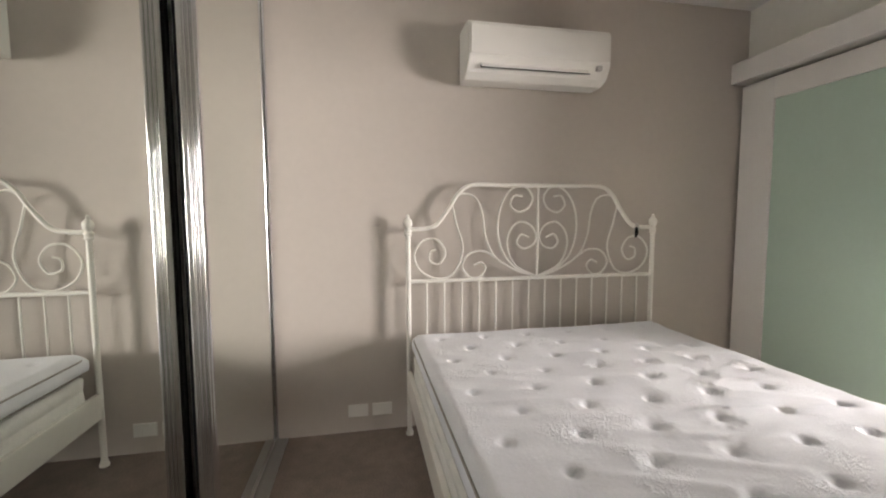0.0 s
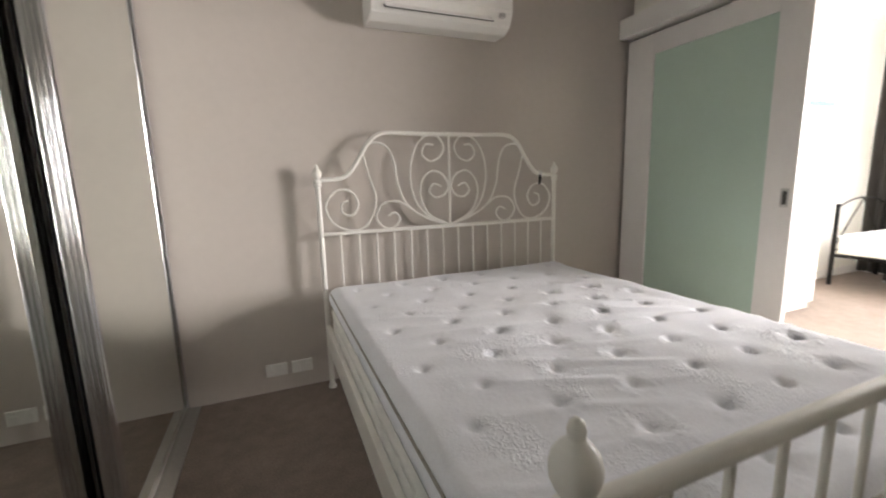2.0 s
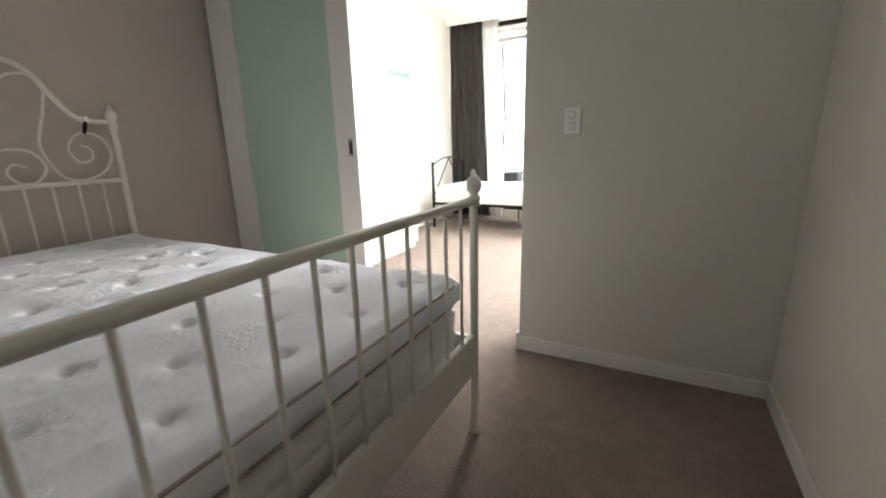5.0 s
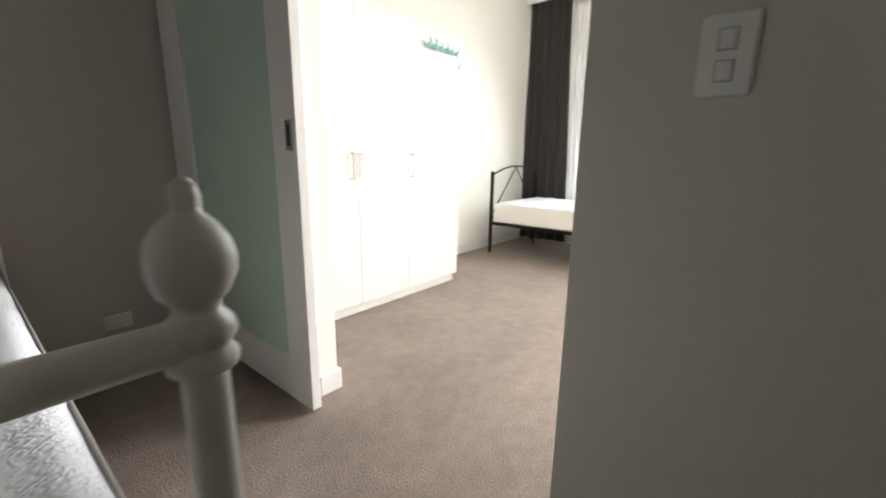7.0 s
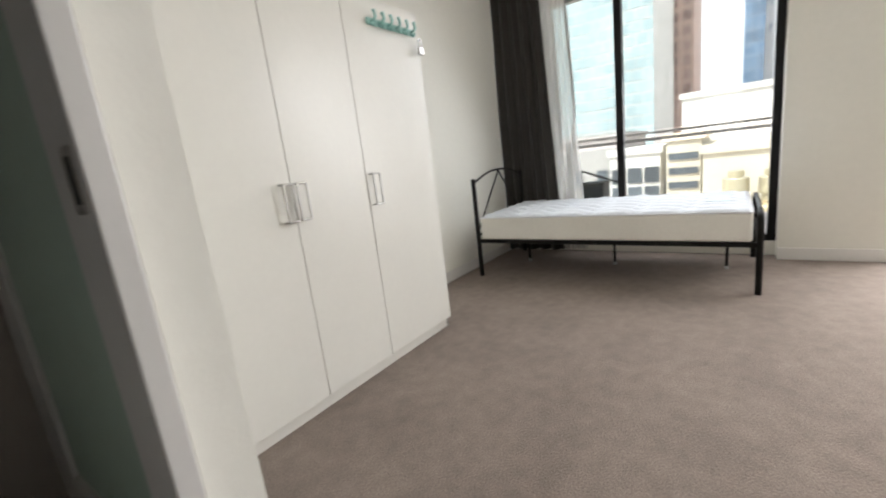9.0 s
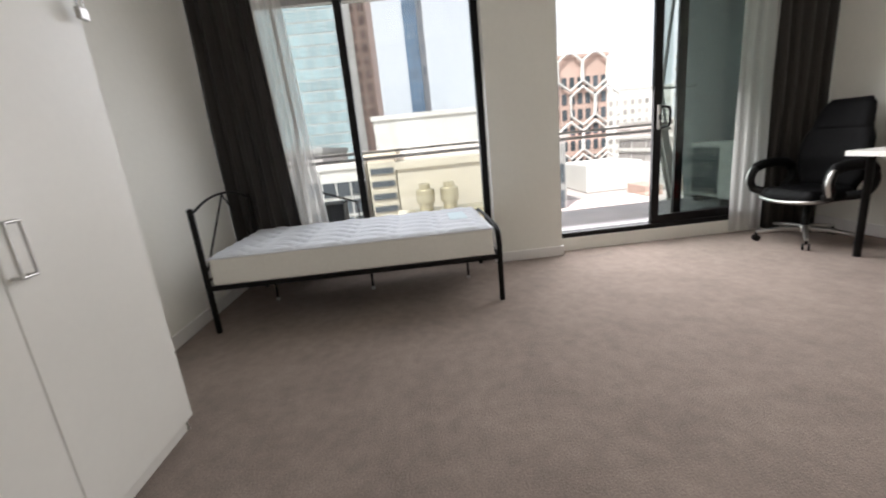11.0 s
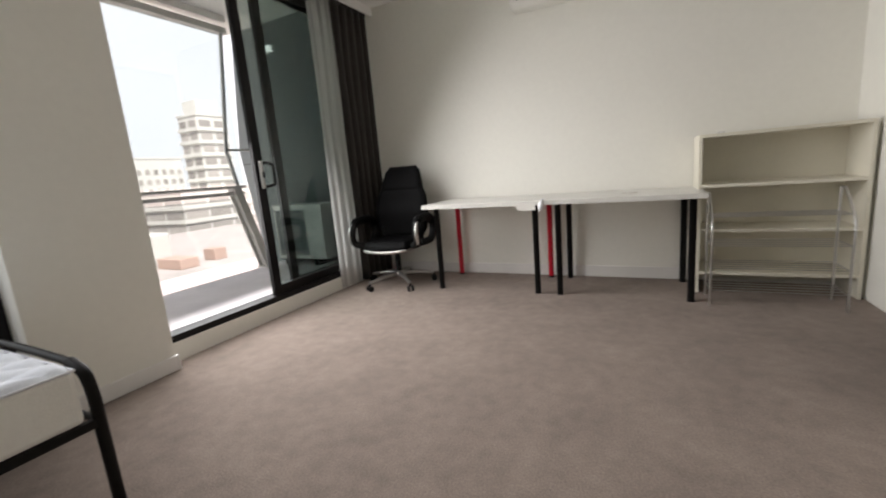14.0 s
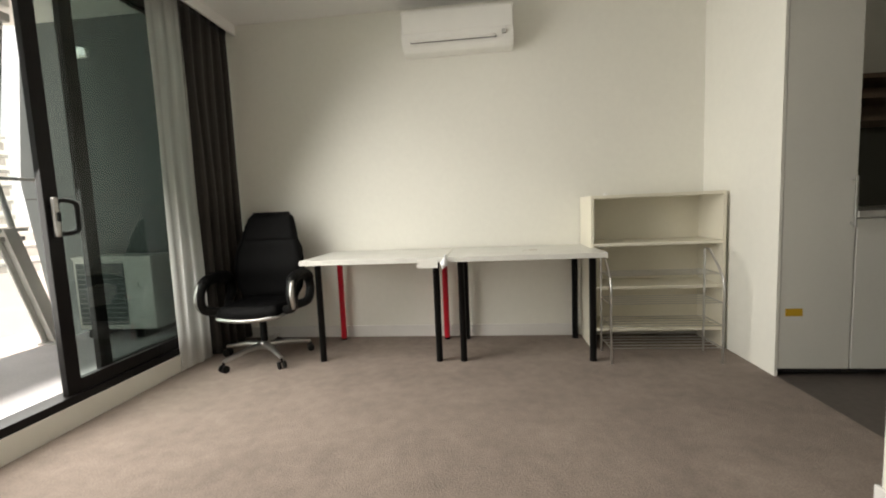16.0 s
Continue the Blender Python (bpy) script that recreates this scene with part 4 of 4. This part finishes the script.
# ---- kitchen glimpse ----
def kitchen():
    f = -2.18
    t = thing("pantry_cabinet", (2.13, f, 0), "tall grey-white pantry cabinet with a long handle", "cabinet")
    part("body", boxes((0.0, 0.387, SOUTH - f + 0.004, -0.022, 0.10, 2.66)), LAMINATE, t)
    part("kickboard", boxes((0.0, 0.387, SOUTH - f + 0.004, -0.06, 0.0, 0.10)), DARK_PLASTIC, t, "dark recessed kickboard")
    door = part("door", boxes((0.003, 0.385, -0.021, 0.0, 0.045, 2.66), bevel=0.002), LAMINATE, t)
    part("handle", boxes((0.02, 0.032, 0.022, 0.034, 0.88, 1.17), (0.02, 0.032, 0.0, 0.022, 0.90, 0.912), (0.02, 0.032, 0.0, 0.022, 1.138, 1.15), bevel=0.002), BRUSHED, door, "long steel bar handle")
    part("sticker", boxes((0.262, 0.355, 0.0005, 0.002, 0.365, 0.41)), YELLOW, t, "amber sticker")
    b = thing("kitchen_base_cabinet", (1.0, f, 0), "white kitchen base cabinet under the sink bench", "cabinet")
    part("body", boxes((0.0, 1.126, SOUTH - f + 0.004, -0.022, 0.10, 0.93)), LAMINATE, b)
    part("kickboard", boxes((0.0, 1.126, SOUTH - f + 0.004, -0.06, 0.0, 0.10)), DARK_PLASTIC, b)
    for x in (0.0, 0.563):
        part("door", boxes((x + 0.002, x + 0.561, -0.021, 0.0, 0.045, 0.925), bevel=0.002), LAMINATE, b)
    solid("kitchen_worktop", boxes((1.0, 2.126, SOUTH + 0.006, f + 0.012, 0.932, 0.97), bevel=0.003), material("pale stone worktop", (0.55, 0.54, 0.5), 0.25, grain=0.05, grain_size=150, stain=0.04), "pale stone kitchen worktop", "worktop")
    structure("kitchen_splashback", boxes((1.0, 2.126, SOUTH + 0.001, SOUTH + 0.005, 0.972, 1.55)), material("dark glass splashback", (0.085, 0.085, 0.07), 0.12, stain=0.05), "dark glossy kitchen splashback", "splashback")
    u = thing("range_hood_shelf", (1.0, SOUTH, 0), "dark brown open wall cabinet over the sink", "wall cabinet")
    dark = material("dark brown laminate", (0.17, 0.12, 0.085), 0.4, grain=0.1, stain=0.1)
    for z in (1.55, 1.70, 1.83):
        part("shelf", boxes((0.0, 1.126, 0.001, 0.32, z, z + 0.03)), dark, u)
    part("back", boxes((0.0, 1.126, 0.001, 0.012, 1.58, 1.83)), dark, u)
    t = thing("kitchen_tap", (1.86, -2.85, 0.97), "slim chrome kitchen tap", "tap")
    part("spout", tube(bmesh.new(), smooth_path([(0, 0, 0), (0, 0, 0.20), (0.0, 0.03, 0.26), (-0.08, 0.14, 0.27), (-0.10, 0.17, 0.24)]), 0.010), CHROME, t)
    part("base", lathe(bmesh.new(), [(0.026, 0), (0.026, 0.02), (0.014, 0.03)]), CHROME, t)


kitchen()


# ---- balcony ----
LIT = material("lit diffuser", (0.9, 0.9, 0.88), 0.5)
LIT.node_tree.nodes["Principled BSDF"].inputs["Emission Color"].default_value = (1, 0.98, 0.94, 1)
LIT.node_tree.nodes["Principled BSDF"].inputs["Emission Strength"].default_value = 0.5
structure("balcony_floor", boxes((WIN + 0.12, 7.90, END_Y, NORTH + 0.1, -0.12, 0.10)), CONCRETE, "pale concrete balcony floor", "balcony floor")
structure("balcony_ceiling", boxes((WIN + 0.12, 8.55, END_Y, NORTH + 0.1, 2.92, 3.05)), CEILING_PAINT, "cream balcony soffit", "ceiling")


def end_wall(name, y0, y1):
    bm = bmesh.new()
    line = [(WIN + 0.12, 0.0), (8.42, 0.0), (8.62, 1.5), (8.42, 2.92), (WIN + 0.12, 2.92)]
    ends = [[bm.verts.new((x, y, z)) for x, z in line] for y in (y0, y1)]
    for k in range(len(line)):
        n = (k + 1) % len(line)
        bm.faces.new((ends[0][k], ends[0][n], ends[1][n], ends[1][k]))
    bm.faces.new(ends[0]), bm.faces.new(ends[1])
    structure(name, bm, GREY_RENDER, "blue-grey rendered balcony end wall", "wall")


end_wall("wall_balcony_south", END_Y - 0.15, END_Y)
end_wall("wall_balcony_north", NORTH + 0.1, NORTH + 0.25)


structure("wall_balcony_joint", boxes((WIN + 0.14, 8.58, END_Y, END_Y + 0.004, 1.335, 1.345)), DARK_PLASTIC, "thin dark joint across the balcony end wall", "joint")


def balustrade():
    b = thing("balcony_railing", (8.06, 0, 0), "grey metal balcony railing with leaning posts", "railing")
    part("handrail", boxes((0.10, 0.24, END_Y + 0.35, NORTH + 0.05, 1.045, 1.075), bevel=0.006), GALV, b)
    part("under_rail", boxes((0.13, 0.17, END_Y + 0.36, NORTH + 0.04, 0.965, 1.005), bevel=0.004), GALV, b)
    for y in (-2.60, 2.12):
        post = part("post", boxes((-0.045, 0.045, y - 0.012, y + 0.012, 0.0, 1.0), (-0.06, -0.045, y - 0.05, y + 0.05, 0.0, 1.0), (0.045, 0.06, y - 0.05, y + 0.05, 0.0, 0.97), bevel=0.003), GALV, b, "leaning flanged steel post")
        post.data.transform(pose(-0.20, 0, 0.108, 0, 20, 0))
        part("base_plate", boxes((-0.29, -0.11, y - 0.07, y + 0.07, 0.10, 0.115), bevel=0.003), GALV, post)
        for dx, dy in ((-0.26, -0.045), (-0.26, 0.045), (-0.14, 0.045)):
            part("bolt", lathe(bmesh.new(), [(0.014, 0), (0.014, 0.014), (0.008, 0.018)], dx, y + dy, 0.115, 8), GALV, post)
        part("bracket", boxes((0.08, 0.22, y - 0.03, y + 0.03, 1.005, 1.045), bevel=0.004), GALV, post)
    p = part("glass_panel", boxes((0.0, 0.006, END_Y + 0.42, NORTH, 0.20, 0.95)), RAIL_PANE, b, "clear glass infill")
    p.data.transform(pose(0.02, 0, 0.10, 0, 13, 0) @ Matrix.Translation((0, 0, -0.10)))
    p.visible_shadow = False


balustrade()
louvre = thing("balcony_screen_frame", (8.06, 0, 0), "slim grey steel frame above the balcony railing", "frame")
part("top_beam", boxes((-0.05, 0.05, -2.70, NORTH, 2.735, 2.80), bevel=0.004), GALV, louvre)
part("head_channel", boxes((-0.06, 0.04, -2.70, NORTH, 2.85, 2.92), bevel=0.004), PLASTIC, louvre)
screen = part("screen_glass", boxes((0.0, 0.006, -2.64, NORTH - 0.02, 1.09, 2.735)), RAIL_PANE, louvre, "grey tinted glass screen")
screen.visible_shadow = False
part("end_post", tube(bmesh.new(), [(0, -2.66, 2.76), (0.24, -2.66, 1.49), (0.14, -2.66, 1.07)], 0.022, 6), GALV, louvre)
part("end_post", tube(bmesh.new(), [(0, 2.09, 2.76), (0.24, 2.10, 1.49), (0.14, 2.11, 1.07)], 0.022, 6), GALV, louvre)
part("cross_bar", tube(bmesh.new(), [(0.24, -2.66, 1.50), (0.20, END_Y, 1.50)], 0.014, 6), GALV, louvre)


def outdoor_unit():
    x0, x1, y0, y1, z0, h = 7.04, 7.77, -3.04, -2.74, 0.10, 0.635
    u = thing("outdoor_air_conditioner", (x0, y0, z0), "white outdoor air conditioner unit on rubber feet", "air conditioner")
    w, d = x1 - x0, y1 - y0
    part("case", boxes((0, w, 0, d, 0.07, h + 0.05), bevel=0.012), PLASTIC, u)
    part("lid", boxes((-0.006, w + 0.006, -0.006, d + 0.006, h + 0.045, h + 0.065), bevel=0.004), PLASTIC, u)
    part("grille_recess", boxes((0.25, w - 0.03, d, d + 0.004, 0.11, h + 0.01), bevel=0.001), GREY_RENDER, u, "grey fan grille")
    for k in range(12):
        z = 0.13 + k * 0.042
        part("grille_bar", boxes((0.26, w - 0.04, d + 0.004, d + 0.012, z, z + 0.006)), GALV, u)
    badge = bmesh.new()
    for k in range(3):
        a = radians(90 + 120 * k)
        tube(badge, [(0.13, d + 0.004, 0.44), (0.13 + 0.035 * math.cos(a), d + 0.004, 0.44 + 0.035 * math.sin(a))], [0.008, 0.005], 4)
    part("badge", badge, GALV, u, "small grey badge")
    for x in (0.1, w - 0.18):
        part("foot", boxes((x, x + 0.08, -0.01, d + 0.02, 0.0, 0.07), bevel=0.006), BLACK_PLASTIC, u)


outdoor_unit()


bulk = thing("bulkhead_light", (7.83, END_Y, 2.62), "small white bulkhead light high on the balcony wall", "wall light")
part("base", boxes((-0.09, 0.09, 0.0, 0.03, -0.045, 0.045), bevel=0.006), PLASTIC, bulk)
part("diffuser", boxes((-0.08, 0.08, 0.03, 0.07, -0.035, 0.035), bevel=0.012), LIT, bulk, "glowing diffuser")


crate = thing("storage_crate", (7.0, 1.52, 0.10), "dark plastic crate standing on the balcony", "crate")
part("tub", boxes((-0.14, 0.14, -0.11, 0.11, 0.0, 0.48), bevel=0.01), DARK_METAL, crate)
part("rim", boxes((-0.15, 0.15, -0.12, 0.12, 0.48, 0.51), bevel=0.006), DARK_METAL, crate)
pole = thing("folded_stand", (7.0, 1.45, 0.10), "thin dark folded stand leaning over the crate", "stand")
part("top_bar", tube(bmesh.new(), [(0.0, 0.22, 0.64), (0.0, -0.17, 0.49)], 0.010), DARK_METAL, pole)
for y, z in ((0.21, 0.635), (-0.16, 0.495)):
    part("leg", tube(bmesh.new(), [(0.0, y, z), (0.17, y, 0.0)], 0.009), DARK_METAL, pole)

# ---- the city ----
GLASS_TEAL = material("teal tower glass", (0.30, 0.39, 0.41), 0.12, random=0.16)
GLASS_DARK = material("dark window glass", (0.06, 0.07, 0.08), 0.12, random=0.4)
# sunlight is put into the colour: paler than the dark window glass
GLASS_PALE = material("sunlit pale window glass", (0.34, 0.31, 0.29), 0.2, random=0.3)
GLASS_BRONZE = material("bronze window glass", (0.27, 0.19, 0.165), 0.2, random=0.3)
GLASS_BLUE = material("blue tower glass", (0.09, 0.14, 0.21), 0.12, random=0.25)
FACADE_WHITE = material("white facade", (0.60, 0.58, 0.55), 0.8, grain=0.03, grain_size=2, stain=0.06, stain_size=0.2)
FACADE_CREAM = material("cream facade", (0.50, 0.45, 0.36), 0.8, grain=0.03, grain_size=2, stain=0.08, stain_size=0.15)
FACADE_BROWN = material("orange brown facade", (0.44, 0.31, 0.26), 0.7, grain=0.08, grain_size=1.5, stain=0.12, stain_size=0.2)
FACADE_GREY = material("grey facade", (0.30, 0.29, 0.28), 0.8, grain=0.05, grain_size=2, stain=0.1, stain_size=0.2)
FACADE_BLUE = material("blue grey facade", (0.26, 0.30, 0.36), 0.4, stain=0.1, stain_size=0.1)
BRASS = material("yellowed galvanised steel", (0.42, 0.37, 0.25), 0.4, 0.6, stain=0.15, stain_size=3)
ROOF = material("dusty pink roof membrane", (0.44, 0.39, 0.375), 0.9, grain=0.08, grain_size=1.5, stain=0.12, stain_size=0.2)
GROUND = -46.0
# the far ground is coloured pale to stand for haze
structure("ground", boxes((-300, 3000, -3000, 3000, GROUND - 1, GROUND)), FACADE_WHITE, "distant city ground, haze put into its pale colour", "ground")


def building(name, label, wall, glass, x0, x1, y0, y1, top, cols, step, z_low, pane_h, pane_share=0.8, sides=(), proud=0.0, stagger=0.0, floor0=GROUND, side_cols=0, z_high=None):
    """A block with its windows set in rows on the face towards -x, and on the faces named in sides (+1: +y, -1: -y)."""
    b = thing(name, (x0, (y0 + y1) / 2, floor0), label, "building", "city buildings")
    w, h, d = y1 - y0, top - floor0, x1 - x0
    part("wall", boxes((0, d, -w / 2, w / 2, 0, h)), wall, b)
    part("roof", boxes((-0.2, d + 0.2, -w / 2 - 0.2, w / 2 + 0.2, h, h + 0.5)), wall, b)
    pw = w / cols
    size = pw * pane_share / 2
    first = part("window", boxes((-0.12 - proud, 0.02, -size, size, 0, pane_h)), glass, b)
    rows = int(((top - 0.4 if z_high is None else z_high) - z_low) / step)
    k, half_pane = 0, None
    for r in range(rows):
        for c in range(cols):
            at = (0, -w / 2 + pw * (c + 0.5) + (stagger * pw * (r % 2)), z_low - floor0 + r * step + (step - pane_h) / 2)
            if at[1] + size > w / 2:
                # a staggered row closes with half a pane at each end
                if half_pane is None:
                    half_pane = boxes((-0.12 - proud, 0.02, -size * 0.46, size * 0.46, 0, pane_h))
                    half_pane = part("window", half_pane, glass, b)
                    edge = half_pane
                else:
                    edge = new("window", half_pane.data)
                edge.parent, edge.location = b, (0, w / 2 - pw * 0.25, at[2])
                edge = new("window", half_pane.data)
                edge.parent, edge.location = b, (0, -w / 2 + pw * 0.25, at[2])
                continue
            k += 1
            o = first if k == 1 else new("window", first.data)
            o.parent, o.location = b, at
    for s in sides:
        n = side_cols or max(2, int(cols * d / w))
        pd = d / n
        mesh = boxes((-pd * pane_share / 2, pd * pane_share / 2, -0.02, 0.12, 0, pane_h))
        if s < 0:
            bmesh.ops.scale(mesh, vec=(1, -1, 1), verts=mesh.verts)
        f = part("window", mesh, glass, b)
        for r in range(rows):
            for c in range(n):
                o = f if r == c == 0 else new("window", f.data)
                o.parent, o.location = b, (pd * (c + 0.5), s * w / 2, z_low - floor0 + r * step + (step - pane_h) / 2)
    return b


def balconies(b, depth, width, low, rows):
    """A slab with a low parapet round the two near faces at each storey."""
    for r in range(rows):
        z = low + 3.0 * r
        slab = part("balcony", boxes((-0.5, depth, -width / 2, width / 2 + 0.5, z - 0.15, z + 0.1)), FACADE_WHITE, b)
        part("parapet", boxes((-0.5, -0.4, -width / 2, width / 2 + 0.5, z + 0.1, z + 0.7), (-0.4, depth, width / 2 + 0.4, width / 2 + 0.5, z + 0.1, z + 0.7)), FACADE_WHITE, slab)


building("office_tower", "teal glass office tower with a white grid", FACADE_WHITE, GLASS_TEAL, 90, 120, 12.6, 34, 50, 11, 2.05, -5, 1.78, 0.90, stagger=0.5)
building("brown_tower", "tall orange-brown tower with narrow windows", FACADE_BROWN, GLASS_BRONZE, 120, 145, 8.6, 22, 70, 5, 3.2, 0, 2.2, 0.62)
t = building("blue_tower", "tall blue and white tower far away", FACADE_BLUE, GLASS_BLUE, 200, 215, -7.4, -1.3, 130, 3, 4.5, 12, 4.1, 0.9)
# shade is put into the slim tower's colour: a darker, bluer white facade
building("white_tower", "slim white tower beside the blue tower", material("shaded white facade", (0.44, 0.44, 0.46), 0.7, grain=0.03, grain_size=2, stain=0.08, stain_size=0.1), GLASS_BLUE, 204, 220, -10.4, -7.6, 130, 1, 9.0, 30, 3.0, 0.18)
building("grey_block", "low grey block on the skyline", FACADE_GREY, GLASS_DARK, 190, 200, -42, -14, 14, 8, 3.0, 4, 1.6, 0.6)
building("white_hall", "large plain white building with a flat roof", FACADE_WHITE, GLASS_DARK, 50, 75, -9.5, 4.6, 4.2, 6, 3.4, -36, 1.4, 0.5, z_high=-12)
building("cream_annexe", "cream rendered plant building below the window", FACADE_CREAM, GLASS_DARK, 34, 49.5, -4.6, 2.0, -0.4, 4, 3.2, -36, 1.2, 0.4, z_high=-14)
building("striped_block", "pale block with horizontal grey bands", FACADE_CREAM, GLASS_DARK, 36, 48, 2.2, 4.3, 0.6, 1, 1.0, -9, 0.45, 0.86)
building("tiled_block", "grey block with white framed square windows", FACADE_WHITE, GLASS_DARK, 40, 50, 5.2, 9.0, -0.2, 3, 1.55, -12, 1.25, 0.85)
building("low_grey_block", "plain grey building below the tower", FACADE_GREY, GLASS_DARK, 44, 60, 9.4, 22, 1.4, 5, 2.8, -12, 1.4, 0.4)
building("dark_block", "dark block beside the white hall", FACADE_GREY, GLASS_DARK, 44, 60, -14.5, -10.0, 0.5, 3, 2.6, -12, 1.8, 0.7)
building("white_flats", "pale distant apartment block", FACADE_WHITE, GLASS_PALE, 140, 160, -86, -64, 12.5, 9, 3.0, -20, 1.6, 0.5, sides=(1,), side_cols=6)
flats = building("apartment_tower", "white apartment tower with wide balconies", FACADE_WHITE, GLASS_PALE, 100, 107, -74, -66, 19.4, 2, 3.0, -14, 1.75, 0.72, sides=(1,), side_cols=2)
part("plant_room", boxes((1.0, 6.0, -2.8, 2.8, 19.9 - GROUND, 23.2 - GROUND)), FACADE_WHITE, flats)
balconies(flats, 7.0, 8.0, -14 - GROUND, 11)
podium = building("apartment_podium", "white apartment podium with long balconies", FACADE_WHITE, GLASS_PALE, 92, 112, -88, -54, 1.5, 6, 3.0, -20, 1.7, 0.9, sides=(1,), side_cols=3)
balconies(podium, 20.0, 34.0, -20 - GROUND, 7)

hexed = building("lattice_block", "brown block under a white hexagon lattice", FACADE_BROWN, GLASS_DARK, 70, 84, -31.0, -23.4, 12.0, 6, 2.4, -12, 1.6, 0.6, sides=(1,), side_cols=5)
for r in range(6):
    for c in range(2):
        y, z = -3.6 + 4.0 * c + (2.0 if r % 2 else 0), 30 + r * 5.2
        corner = [(-0.6, y + 2.2 * math.sin(radians(60 * k)), z + 2.9 * math.cos(radians(60 * k))) for k in range(6)]
        part("lattice_hexagon", tube(bmesh.new(), corner, 0.22, 5, True), FACADE_WHITE, hexed, "white steel hexagon")
solid("roof_terrace", boxes((24, 88, -62, -11.5, GROUND, -6.5)), ROOF, "dusty pink flat roof below the balcony", "roof")
solid("roof_hut", boxes((52, 60, -27, -20, -6.5, -3.0), bevel=0.2), FACADE_WHITE, "white hut on the flat roof", "hut")
solid("roof_box", boxes((46, 50, -26, -24, -6.5, -5.4), (47, 49, -30, -28.5, -6.5, -5.2), bevel=0.1), FACADE_BROWN, "low brown plant boxes on the flat roof", "plant box")


def cowl(at):
    c = thing("exhaust_cowl", at, "yellowed metal exhaust cowl on a roof", "exhaust", "roof exhausts")
    for name, rows in (("stack", [(0.38, -1.2), (0.38, 0.25)]), ("hood", [(0.47, 0.22), (0.50, 0.26), (0.50, 0.90), (0.46, 0.95)]), ("cap", [(0.30, 0.95), (0.30, 1.22), (0.26, 1.26)])):
        bm = lathe(bmesh.new(), rows, sides=20)
        for face in bm.faces:
            face.smooth = False
        part(name, bm, BRASS, c)


solid("plant_roof", boxes((23, 33, -4.4, 2.2, GROUND, -3.3)), FACADE_CREAM, "cream plant room roof with exhausts", "roof")
cowl((25, 0.25, -2.1))
cowl((25, -1.05, -2.1))
solid("roof_duct", boxes((24.2, 26, -3.6, 1.3, -3.3, -2.3), bevel=0.1), BRASS, "yellowed duct box on the roof", "duct")
